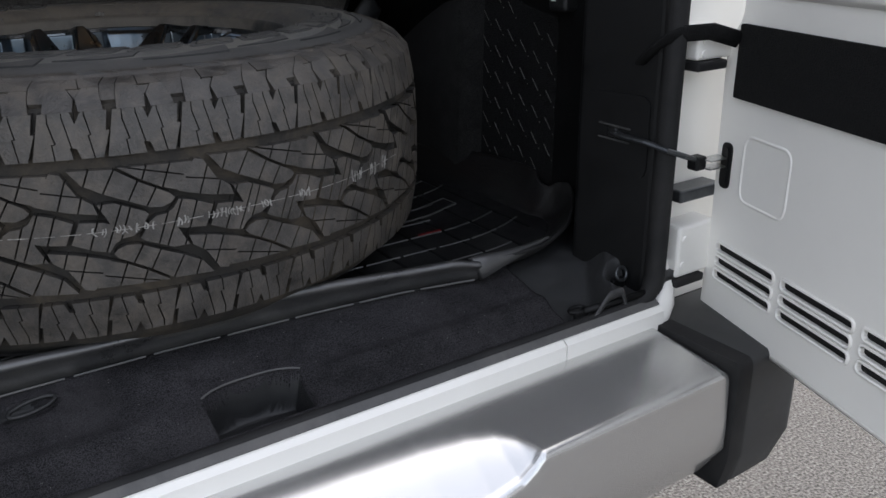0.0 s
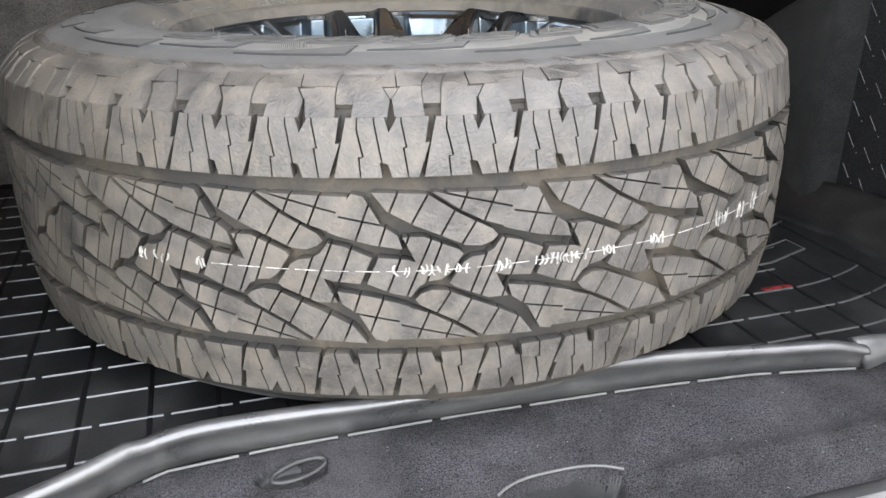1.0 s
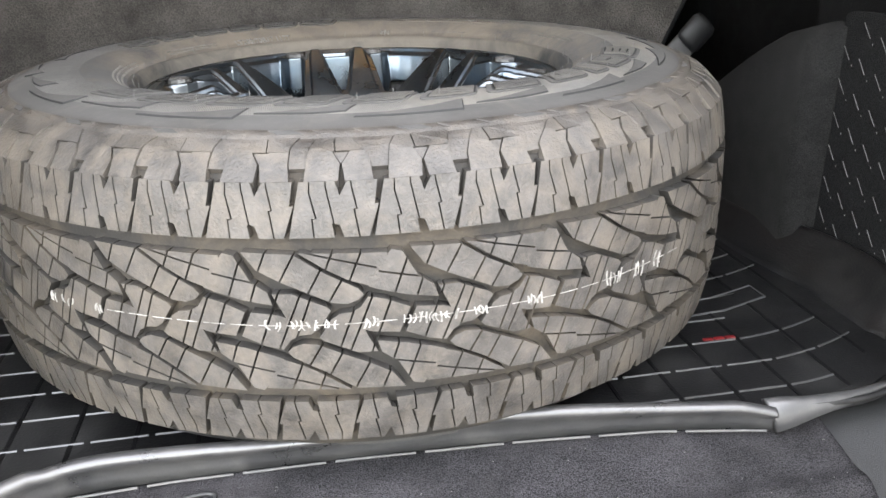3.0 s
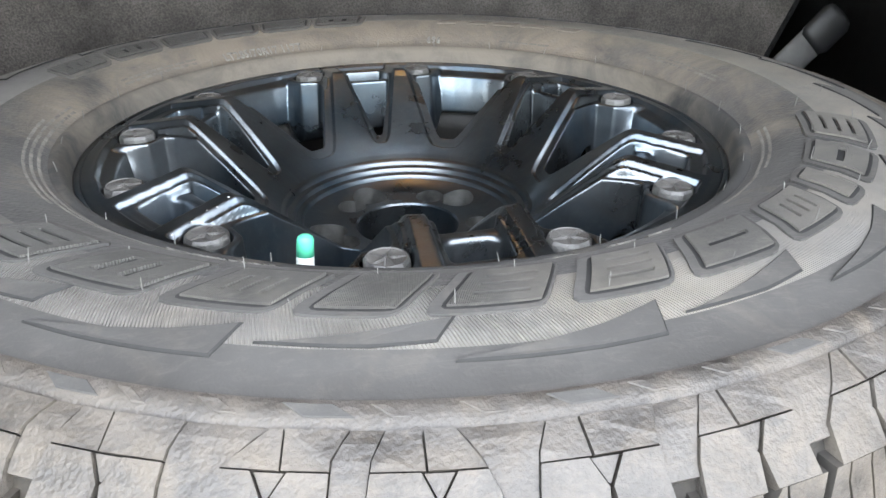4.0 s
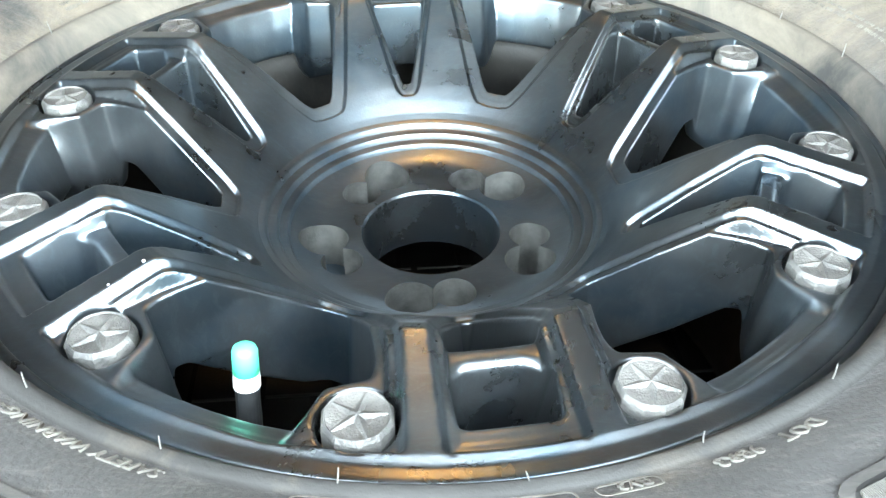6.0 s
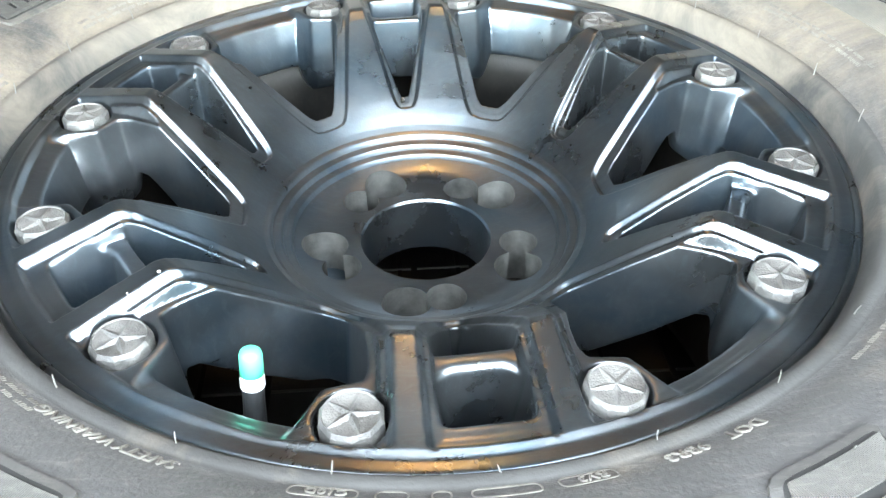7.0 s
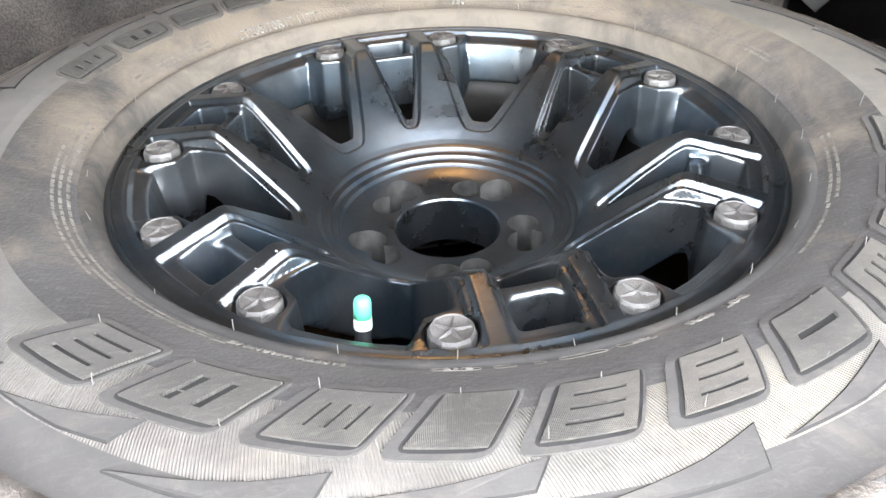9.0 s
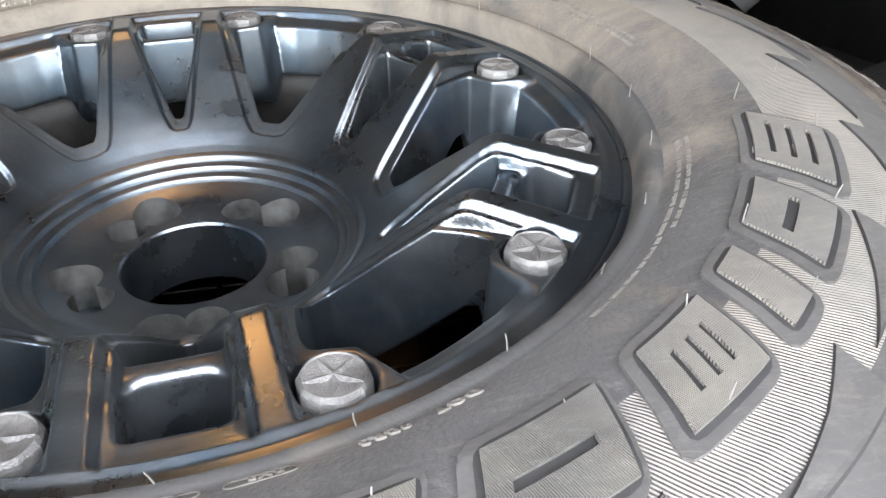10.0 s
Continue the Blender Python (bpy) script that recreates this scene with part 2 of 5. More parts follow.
# darker copy of the sidewall rubber: shade in troughs and along shard edges
M_TROUGH = surface("shaded_trough_rubber", (0.026, 0.026, 0.026), rough=0.8, scale=60, fine=500, bump=0.1, spec=0.2)
M_HEAD = surface("headliner_cloth", (0.19, 0.185, 0.175), rough=0.95, scale=30, fine=600, bump=0.4)


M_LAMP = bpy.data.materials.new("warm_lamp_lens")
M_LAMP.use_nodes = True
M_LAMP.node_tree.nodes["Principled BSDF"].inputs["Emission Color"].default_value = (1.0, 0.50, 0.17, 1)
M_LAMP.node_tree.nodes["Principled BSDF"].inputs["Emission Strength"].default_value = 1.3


# ---- helpers for shapes ----
def mesh_of(bm, name, mat, smooth=False):
    me = bpy.data.meshes.new(name)
    bmesh.ops.recalc_face_normals(bm, faces=bm.faces[:])
    bm.to_mesh(me)
    bm.free()
    for m in (mat if isinstance(mat, (list, tuple)) else [mat]):
        me.materials.append(m)
    if smooth:
        me.polygons.foreach_set("use_smooth", [True] * len(me.polygons))
    return me


def part(name, bm, mat, parent=None, label="", smooth=False):
    ob = new(name, mesh_of(bm, name, mat, smooth))
    if parent is not None:
        ob.parent = parent
    if label:
        ob["label"] = label
    return ob


def thing(name, label, category, group="", kind="", at=(0, 0, 0)):
    ob = new(name)
    ob.location = at
    return tagged(ob, label, category, group, kind)


def smooth_by_angle(ob, degrees=35):
    me = ob.data
    bm = bmesh.new()
    bm.from_mesh(me)
    for f in bm.faces:
        f.smooth = True
    lim = radians(degrees)
    for e in bm.edges:
        e.smooth = len(e.link_faces) == 2 and e.calc_face_angle(0) < lim
    bm.to_mesh(me)
    bm.free()
    return ob


def lathe(profile, n=160, closed=True, bm=None, a0=0.0, a1=360.0):
    """A solid of revolution round z from (r, z) points, all the way round or over an arc."""
    bm = bm or bmesh.new()
    full = abs(a1 - a0) > 359.9
    rings = []
    for i in range(n if full else n + 1):
        a = radians(a0 + (a1 - a0) * i / n)
        rings.append([bm.verts.new((r * math.cos(a), r * math.sin(a), z)) for r, z in profile])
    m = len(profile)
    for i in range(n):
        p, q = rings[i], rings[(i + 1) % len(rings)]
        for j in range(m if closed else m - 1):
            k = (j + 1) % m
            bm.faces.new((p[j], q[j], q[k], p[k]))
    return bm


def box(bm, x0, x1, y0, y1, z0, z1, bevel=0.0, seg=2):
    r = bmesh.ops.create_cube(bm, size=1.0)
    vs = r["verts"]
    for v in vs:
        v.co = Vector(((x0 + x1) / 2 + v.co.x * (x1 - x0), (y0 + y1) / 2 + v.co.y * (y1 - y0), (z0 + z1) / 2 + v.co.z * (z1 - z0)))
    if bevel:
        es = {e for v in vs for e in v.link_edges}
        bmesh.ops.bevel(bm, geom=list(es), offset=bevel, segments=seg, affect="EDGES", profile=0.5)
    return bm


def prism(bm, pts, z0, z1, to=None, bevel=0.0):
    """An upright prism over a polygon; to maps each (x, y, z); a small bevel runs round its top."""
    to = to or (lambda x, y, z: (x, y, z))
    n = len(pts)
    if bevel:
        c = [Vector(p) for p in pts]
        area = sum(c[i].x * c[(i + 1) % n].y - c[(i + 1) % n].x * c[i].y for i in range(n))
        sgn = 1 if area > 0 else -1
        ins = []
        for i in range(n):
            a, b, d = c[i - 1], c[i], c[(i + 1) % n]
            e1, e2 = (b - a).normalized(), (d - b).normalized()
            n1, n2 = Vector((-e1.y, e1.x)) * sgn, Vector((-e2.y, e2.x)) * sgn
            k = (n1 + n2)
            k = k / max(0.35, k.length_squared / 2) if k.length > 1e-6 else n1
            ins.append(b + k * bevel)
        loops = [[(p[0], p[1], z0) for p in pts], [(p[0], p[1], z1 - bevel) for p in pts], [(p.x, p.y, z1) for p in ins]]
    else:
        loops = [[(p[0], p[1], z0) for p in pts], [(p[0], p[1], z1) for p in pts]]
    rows = [[bm.verts.new(to(*p)) for p in l] for l in loops]
    for p, q in zip(rows, rows[1:]):
        for i in range(n):
            bm.faces.new((p[i], p[(i + 1) % n], q[(i + 1) % n], q[i]))
    bm.faces.new(rows[0][::-1])
    bm.faces.new(rows[-1])
    return bm


def tube(bm, pts, radius, n=8, flat=1.0, up=(0, 0, 1), cap=True):
    """A round or flattened bar swept along points."""
    pts = [Vector(p) for p in pts]
    rings = []
    for i, p in enumerate(pts):
        d = (pts[min(i + 1, len(pts) - 1)] - pts[max(i - 1, 0)]).normalized()
        s = d.cross(Vector(up))
        s = s.normalized() if s.length > 1e-4 else Vector((1, 0, 0))
        u = s.cross(d).normalized()
        r = radius[i] if isinstance(radius, (list, tuple)) else radius
        rings.append([bm.verts.new(p + s * math.cos(2 * math.pi * j / n) * r + u * math.sin(2 * math.pi * j / n) * r * flat) for j in range(n)])
    for a, b in zip(rings, rings[1:]):
        for j in range(n):
            bm.faces.new((a[j], a[(j + 1) % n], b[(j + 1) % n], b[j]))
    if cap:
        bm.faces.new(rings[0][::-1])
        bm.faces.new(rings[-1])
    return bm


def extrude_profile(bm, prof, x0, x1, n=1, shift=None):
    """A bar along x with the closed (y, z) profile."""
    rows = []
    for i in range(n + 1):
        x = x0 + (x1 - x0) * i / n
        dy, dz = shift(x) if shift else (0, 0)
        rows.append([bm.verts.new((x, y + dy, z + dz)) for y, z in prof])
    m = len(prof)
    for a, b in zip(rows, rows[1:]):
        for j in range(m):
            bm.faces.new((a[j], a[(j + 1) % m], b[(j + 1) % m], b[j]))
    bm.faces.new(rows[0][::-1])
    bm.faces.new(rows[-1])
    return bm


def sheet(bm, xs, ys, height, thick):
    """A slab over a grid whose top follows height(x, y)."""
    top = [[bm.verts.new((x, y, height(x, y))) for y in ys] for x in xs]
    bot = [[bm.verts.new((x, y, height(x, y) - thick)) for y in ys] for x in xs]
    a, b = len(xs), len(ys)
    for i in range(a - 1):
        for j in range(b - 1):
            bm.faces.new((top[i][j], top[i + 1][j], top[i + 1][j + 1], top[i][j + 1]))
            bm.faces.new((bot[i][j], bot[i][j + 1], bot[i + 1][j + 1], bot[i + 1][j]))
    for i in range(a - 1):
        for j in (0, b - 1):
            bm.faces.new((top[i][j], top[i + 1][j], bot[i + 1][j], bot[i][j]))
    for j in range(b - 1):
        for i in (0, a - 1):
            bm.faces.new((top[i][j], top[i][j + 1], bot[i][j + 1], bot[i][j]))
    return bm


def baked(ob, *mods):
    """Applies modifiers to the mesh and drops them."""
    for kind, values in mods:
        m = ob.modifiers.new("m", kind)
        for key, value in values.items():
            if key == "object":
                m.object = value
            elif key == "operation":
                m.operation = value
            elif key == "voxel_size":
                m.mode = "VOXEL"
                m.voxel_size = value
            elif key == "iterations":
                m.iterations = value
            elif key == "factor":
                m.factor = value
    dg = bpy.context.evaluated_depsgraph_get()
    dg.update()
    me = bpy.data.meshes.new_from_object(ob.evaluated_get(dg))
    old = ob.data
    ob.modifiers.clear()
    ob.data = me
    bpy.data.meshes.remove(old)
    return ob


def rounded(pts, radius, seg=4):
    """A polygon with its corners rounded."""
    out = []
    c = [Vector(p) for p in pts]
    n = len(c)
    for i in range(n):
        a, b, d = c[i - 1], c[i], c[(i + 1) % n]
        k = min(radius, (a - b).length * 0.45, (d - b).length * 0.45)
        p, q = b + (a - b).normalized() * k, b + (d - b).normalized() * k
        for j in range(seg + 1):
            t = j / seg
            v = p * (1 - t) ** 2 + b * 2 * t * (1 - t) + q * t * t
            out.append((v.x, v.y))
    return out


def arc_xy(r, degrees):
    return r * math.cos(radians(degrees)), r * math.sin(radians(degrees))


# ---- ground ----
def steps(a, b, n):
    return [a + (b - a) * i / n for i in range(n + 1)]


GROUND = -0.80
bm = bmesh.new()
sheet(bm, [-300, -40, -8, -2, 0, 2, 8, 40, 300], [-300, -40, -8, -2, 0, 2, 8, 40, 300], lambda x, y: GROUND, 0.2)
ground = part("ground", bm, M_ASPHALT)
tagged(ground, "sunlit grey asphalt with fine stone grain", "asphalt", kind="structure")

# ---- the car: shell, pillars, sill ----
car = thing("car", "white car with its cargo bay open at the rear", "car", at=(0, 0, 0))
WALL = 0.585

# body floor below the carpet
bm = bmesh.new()
box(bm, -0.70, 0.72, -0.512, 1.6, -0.16, -0.075)
part("floor_pan", bm, M_DARK, car)
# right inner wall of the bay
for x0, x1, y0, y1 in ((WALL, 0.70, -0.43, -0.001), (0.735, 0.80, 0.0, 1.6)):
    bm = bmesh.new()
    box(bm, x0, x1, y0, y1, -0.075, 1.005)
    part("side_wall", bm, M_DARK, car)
# left inner wall and pillar trim, unseen, mirrored from the right to block light
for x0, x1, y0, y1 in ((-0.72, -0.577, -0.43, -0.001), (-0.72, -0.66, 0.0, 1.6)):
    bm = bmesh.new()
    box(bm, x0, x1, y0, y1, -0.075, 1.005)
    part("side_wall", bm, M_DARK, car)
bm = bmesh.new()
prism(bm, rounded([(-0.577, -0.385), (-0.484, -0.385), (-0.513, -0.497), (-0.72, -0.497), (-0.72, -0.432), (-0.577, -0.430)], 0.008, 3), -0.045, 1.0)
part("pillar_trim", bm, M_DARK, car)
# white outer skin: sides, lower body, road wheels
for x0, x1, y0, y1, z0, z1 in ((-0.80, -0.722, -0.47, 3.2, -0.20, 1.02), (0.802, 0.88, -0.47, 3.2, -0.20, 1.02)):
    bm = bmesh.new()
    box(bm, x0, x1, y0, y1, z0, z1)
    part("body_side", bm, M_WHITE, car)
bm = bmesh.new()
box(bm, -0.80, 0.88, 1.66, 3.2, -0.30, 1.02, 0.02)
part("front_body", bm, M_WHITE, car)
for x in (-0.70, 0.78):
    for y in (0.55, 3.0):
        bm = lathe([(0.22, -0.10), (0.37, -0.10), (0.40, -0.07), (0.40, 0.07), (0.37, 0.10), (0.22, 0.10)], n=40)
        bmesh.ops.rotate(bm, verts=bm.verts[:], cent=(0, 0, 0), matrix=Matrix.Rotation(radians(90), 3, "Y"))
        bmesh.ops.translate(bm, verts=bm.verts[:], vec=(x, y, -0.40))
        part("road_tyre", bm, M_GROOVE, car, smooth=True)
bm = bmesh.new()
box(bm, -0.72, 0.80, 1.6, 1.65, -0.16, 1.015)
part("bulkhead", bm, M_FELT, car)
# roof with its cloth lining
bm = bmesh.new()
box(bm, -0.80, 0.88, -0.52, 3.2, 1.021, 1.06, 0.01)
part("roof", bm, M_WHITE, car)
bm = bmesh.new()
box(bm, -0.72, 0.80, -0.49, 1.6, 1.006, 1.016)
part("headliner", bm, M_HEAD, car)
# lit cargo lamp in the lining, unseen, added for the rim's orange streaks
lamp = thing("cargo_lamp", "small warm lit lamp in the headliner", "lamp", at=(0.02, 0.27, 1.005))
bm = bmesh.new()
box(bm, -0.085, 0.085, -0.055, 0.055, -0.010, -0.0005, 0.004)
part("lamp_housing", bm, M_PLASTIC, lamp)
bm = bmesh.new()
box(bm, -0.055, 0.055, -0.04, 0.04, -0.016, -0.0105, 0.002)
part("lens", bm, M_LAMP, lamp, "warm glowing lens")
# white door jamb beside the opening
bm = bmesh.new()
box(bm, 0.540, 0.80, -0.480, -0.43, -0.115, 1.03, 0.006)
part("door_jamb", bm, M_WHITE, car, "white painted jamb")
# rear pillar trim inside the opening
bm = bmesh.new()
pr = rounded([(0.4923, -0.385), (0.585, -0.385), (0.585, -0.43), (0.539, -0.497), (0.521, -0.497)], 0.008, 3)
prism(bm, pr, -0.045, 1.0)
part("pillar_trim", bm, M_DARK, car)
# rubber seal round the opening
bm = bmesh.new()
path = [(-0.64, -0.509, -0.047), (0.40, -0.509, -0.047)]
path += [(0.49 + 0.038 * math.sin(radians(a)), -0.509 + 0.004 * a / 90, -0.009 - 0.038 * math.cos(radians(a))) for a in range(0, 91, 15)]
path += [(0.530, -0.503, z) for z in (0.1, 0.3, 0.6, 1.0)]
tube(bm, path, [0.009] * 3 + [0.010, 0.011, 0.012, 0.013] + [0.0135] * (len(path) - 7), n=10, up=(0, 1, 0.01))
part("door_seal", bm, M_SEAL, car, "black rubber door seal", smooth=True)
# white sill strip below the seal, with one seam
for x0, x1 in ((-0.70, 0.356), (0.3575, 0.520)):
    bm = bmesh.new()
    extrude_profile(bm, [(-0.511, -0.046), (-0.526, -0.048), (-0.532, -0.053), (-0.5335, -0.11), (-0.50, -0.11), (-0.50, -0.046)], x0, x1)
    part("sill", bm, M_WHITE, car, "white painted sill strip")
bm = bmesh.new()
tube(bm, [(0.512, -0.512, -0.072), (0.527, -0.511, -0.068), (0.541, -0.506, -0.056), (0.550, -0.498, -0.036), (0.552, -0.488, -0.005)], [0.020, 0.020, 0.019, 0.017, 0.012], n=14)
part("sill_return", bm, M_WHITE, car, smooth=True)
# tail panel behind the bumper
bm = bmesh.new()
box(bm, -0.72, 0.66, -0.50, -0.46, -0.34, -0.12)
part("tail_panel", bm, M_DARK, car)

# ---- bumper ----
RIDGE = [(-0.70, -0.537), (-0.30, -0.539), (-0.052, -0.543), (0.048, -0.550), (0.120, -0.557), (0.169, -0.567), (0.200, -0.580), (0.217, -0.600), (0.226, -0.625), (0.232, -0.660), (0.240, -0.70)]


def ridge_y(x):
    """Where the flat top of the bumper ends and the step scoop begins."""
    for (xa, ya), (xb, yb) in zip(RIDGE, RIDGE[1:]):
        if xa <= x <= xb:
            return ya + (yb - ya) * (x - xa) / (xb - xa)
    return -0.70


def bumper_z(x, y):
    d = max(0.0, min(1.0, (ridge_y(x) - y) / 0.095))
    return -0.071 + 0.10 * (y + 0.53) - 0.042 * d * d * (2 - d)


bm = bmesh.new()
rows = []
for x in steps(-0.70, 0.05, 30) + steps(0.055, 0.26, 82) + steps(0.27, 0.495, 12) + [0.500, 0.504, 0.507]:
    drop = 0.004 if x > 0.506 else 0.0015 if x > 0.503 else 0.0
    prof = [(y, bumper_z(x, y) - drop) for y in steps(-0.500, -0.638, 46)]
    zt = prof[-1][1]
    prof += [(-0.638 - 0.010 * math.sin(radians(a)), zt - 0.010 * (1 - math.cos(radians(a)))) for a in (18, 36, 54, 72, 90)]
    prof += [(-0.651, -0.150), (-0.652, -0.185), (-0.622, -0.235), (-0.500, -0.235)]
    rows.append([bm.verts.new((x, y, z)) for y, z in prof])
for a, b in zip(rows, rows[1:]):
    for j in range(len(a)):
        k = (j + 1) % len(a)
        bm.faces.new((a[j], a[k], b[k], b[j]))
bm.faces.new(rows[0][::-1])
bm.faces.new(rows[-1])
bumper = part("bumper", bm, M_SILVER, car, "silver painted rear bumper with a scooped step")
smooth_by_angle(bumper, 40)
bm = bmesh.new()


def capped(bm, outline, cx, grow):
    """A block over an outline with a softened top edge and an undercut foot."""
    levels = []
    for z, kx, ky in ((-0.071, 0.95, 0.925), (-0.0735, 0.975, 0.962), (-0.078, 0.993, 0.988), (-0.086, 1.0, 1.0), (-0.205, 1.0, 1.0), (-0.252, 0.80, 0.86)):
        levels.append([bm.verts.new((cx + (x - cx) * kx, -0.57 + (y + 0.57) * (ky + grow), z + grow * 0.06)) for x, y in outline])
    for a, b in zip(levels, levels[1:]):
        for i in range(len(a)):
            j = (i + 1) % len(a)
            bm.faces.new((a[i], a[j], b[j], b[i]))
    bm.faces.new(levels[0])
    bm.faces.new(levels[-1][::-1])
    return bm


cap = rounded([(0.530, -0.482), (0.664, -0.482), (0.668, -0.600), (0.640, -0.654), (0.530, -0.656)], 0.012, 3)
end_cap = part("end_cap", capped(bm, cap, 0.560, 0.0), M_CAP, bumper, "faded black plastic bumper end cap")
smooth_by_angle(end_cap, 40)
band = [(0.5105, -0.482), (0.538, -0.482), (0.538, -0.6565), (0.5105, -0.6565)]
band_ob = part("cap_band", capped(bmesh.new(), rounded(band, 0.003, 2), 0.524, 0.012), M_SEAL, bumper, "black band beside the end cap")
smooth_by_angle(band_ob, 40)

# ---- open rear door ----
DOOR = Matrix.Translation((0.62, -0.50, 0)) @ Matrix(((-0.306, 0.952, 0, 0), (-0.952, -0.306, 0, 0), (0, 0, 1, 0), (0, 0, 0, 1)))
door = tagged(new("rear_door"), "white rear door standing open, bare painted metal inside", "car door")
door.matrix_world = DOOR


def rect(s0, s1, z0, z1):
    return [(s0, z0), (s1, z0), (s1, z1), (s0, z1)]


bm = bmesh.new()
outline = rounded([(0.012, -0.082), (1.05, -0.082), (1.05, 0.42), (0.035, 0.42), (0.035, 0.30), (0.010, 0.27), (0.016, 0.05)], 0.014, 4)
prism(bm, outline, 0, 1, lambda a, b, c: (a, 0.075 * (1 - c), b), 0)
shell = part("door_shell", bm, M_WHITE, door)
cut = bmesh.new()
for g in range(7):
    for r in range(3):
        s0 = 0.036 + 0.1285 * g
        zc = 0.016 - 0.0185 * r
        prism(cut, rounded(rect(s0, s0 + 0.112, zc - 0.0052, zc + 0.0052), 0.005, 3), 0, 1, lambda a, b, c: (a, -0.01 + 0.03 * c, b))
prism(cut, rounded(rect(0.027, 0.043, 0.096, 0.150), 0.0075, 4), 0, 1, lambda a, b, c: (a, -0.01 + 0.03 * c, b))
# embossed square
cutter = part("cutter", cut, M_WHITE)
cutter.matrix_world = DOOR
baked(shell, ("BOOLEAN", {"object": cutter, "operation": "DIFFERENCE"}))
bpy.data.objects.remove(cutter)
bm = bmesh.new()
for g in range(7):
    for r in range(3):
        s0 = 0.036 + 0.1285 * g
        zc = 0.016 - 0.0185 * r
        box(bm, s0 - 0.001, s0 + 0.113, 0.0040, 0.0048, zc - 0.0062, zc + 0.0062)
box(bm, 0.026, 0.044, 0.0040, 0.0048, 0.095, 0.151)
part("slot_backing", bm, M_DARK, door, "black backing behind the slots")
for g in range(7):
    for r in range(3):
        s0 = 0.036 + 0.1285 * g
        zc = 0.016 - 0.0185 * r
        bm = bmesh.new()
        lp = rounded(rect(s0 - 0.002, s0 + 0.114, zc - 0.0068, zc + 0.0068), 0.0065, 3)
        pts = [(a, -0.0005, b) for a, b in lp] + [(lp[0][0], -0.0005, lp[0][1])]
        tube(bm, pts, 0.0022, n=6, up=(0, 1, 0), cap=False)
        part("slot_rim", bm, M_WHITE, door, smooth=True)
bm = bmesh.new()
lp = rounded(rect(0.066, 0.150, 0.087, 0.168), 0.016, 5)
tube(bm, [(a, 0.0010, b) for a, b in lp] + [(lp[0][0], 0.0010, lp[0][1])], 0.0025, n=8, up=(0, 1, 0), cap=False)
part("embossed_rim", bm, M_WHITE, door, smooth=True)
bm = bmesh.new()
prism(bm, rounded(rect(0.038, 0.98, 0.209, 0.295), 0.003, 2), 0, 1, lambda a, b, c: (a, 0.001 - 0.006 * c, b))
part("cover_panel", bm, M_FELT, door, "black cover panel on the door")
bm = bmesh.new()
tube(bm, [(0.04, 0.002, 0.333), (1.0, 0.002, 0.333)], 0.007, n=8, up=(0, 1, 0))
part("door_rib", bm, M_WHITE, door, smooth=True)
bm = bmesh.new()
tube(bm, [(0.02, 0.004, -0.080), (0.5, 0.004, -0.080), (1.03, 0.004, -0.080)], 0.005, n=8, up=(0, 1, 0))
part("hem", bm, M_WHITE, door, smooth=True)
bm = bmesh.new()
prism(bm, rounded(rect(0.025, 0.045, 0.094, 0.152), 0.0095, 4), 0, 1, lambda a, b, c: (a, 0.001 - 0.003 * c, b))
prism(bm, rounded(rect(0.030, 0.040, 0.100, 0.146), 0.0045, 4), 0, 1, lambda a, b, c: (a, 0.0 - 0.0035 * c, b))
part("strap_bezel", bm, M_DARK, door, "black bezel of the check strap")
# hinges between jamb and door
for z, hh in ((0.262, 0.022), (-0.004, 0.05)):
    bm = bmesh.new()
    box(bm, 0.556, 0.625, -0.516, -0.478, z - hh * 0.4, z + hh, 0.004)
    h = part("hinge", bm, M_WHITE, car, "white painted door hinge")
    bm = bmesh.new()
    box(bm, 0.553, 0.606, -0.521, -0.484, z - hh * 0.4 - 0.012, z - hh * 0.4 - 0.0005, 0.003)
    part("hinge_pad", bm, M_SEAL, h, "black hinge pad")
    for k in (0.25, 0.75):
        bm = bmesh.new()
        b0 = z - hh * 0.4 + hh * 1.4 * k
        tube(bm, [(0.566, -0.515, b0), (0.566, -0.5185, b0)], 0.0045, n=8, up=(0, 0, 1))
        part("hinge_bolt", bm, M_WHITE, h)
bm = bmesh.new()
box(bm, 0.552, 0.63, -0.515, -0.482, 0.078, 0.094, 0.003)
part("bump_stop", bm, M_DARKSTEEL, car, "dark grey door bump stop")
# check strap and cloth strap
strap = thing("check_strap", "black steel check strap holding the open door", "door strap", at=(0.500, -0.429, 0.162))
bm = bmesh.new()
tube(bm, [(0.006, -0.006, 0.001), (0.004, -0.026, -0.002), (0.008, -0.059, -0.003), (0.016, -0.088, -0.009), (0.040, -0.092, -0.018), (0.072, -0.088, -0.030)], [0.006, 0.0055, 0.005, 0.005, 0.005, 0.005], n=8, flat=0.7)
part("arm", bm, M_DARKSTEEL, strap)
bm = bmesh.new()
box(bm, 0.000, 0.008, -0.018, -0.004, -0.005, 0.007, 0.002)
part("grommet", bm, M_PLASTIC, strap)
bm = bmesh.new()
box(bm, 0.064, 0.082, -0.096, -0.079, -0.042, -0.024, 0.003)
part("joint", bm, M_DARK, strap)
for z in (-0.0300, -0.0405):
    bm = bmesh.new()
    box(bm, 0.078, 0.112, -0.106, -0.086, z, z + 0.0016, 0.0005)
    part("fork", bm, M_STEEL, strap, "bare steel fork")
cloth = thing("door_tether", "black cloth tether between pillar and door", "strap", at=(0.508, -0.482, 0.261))
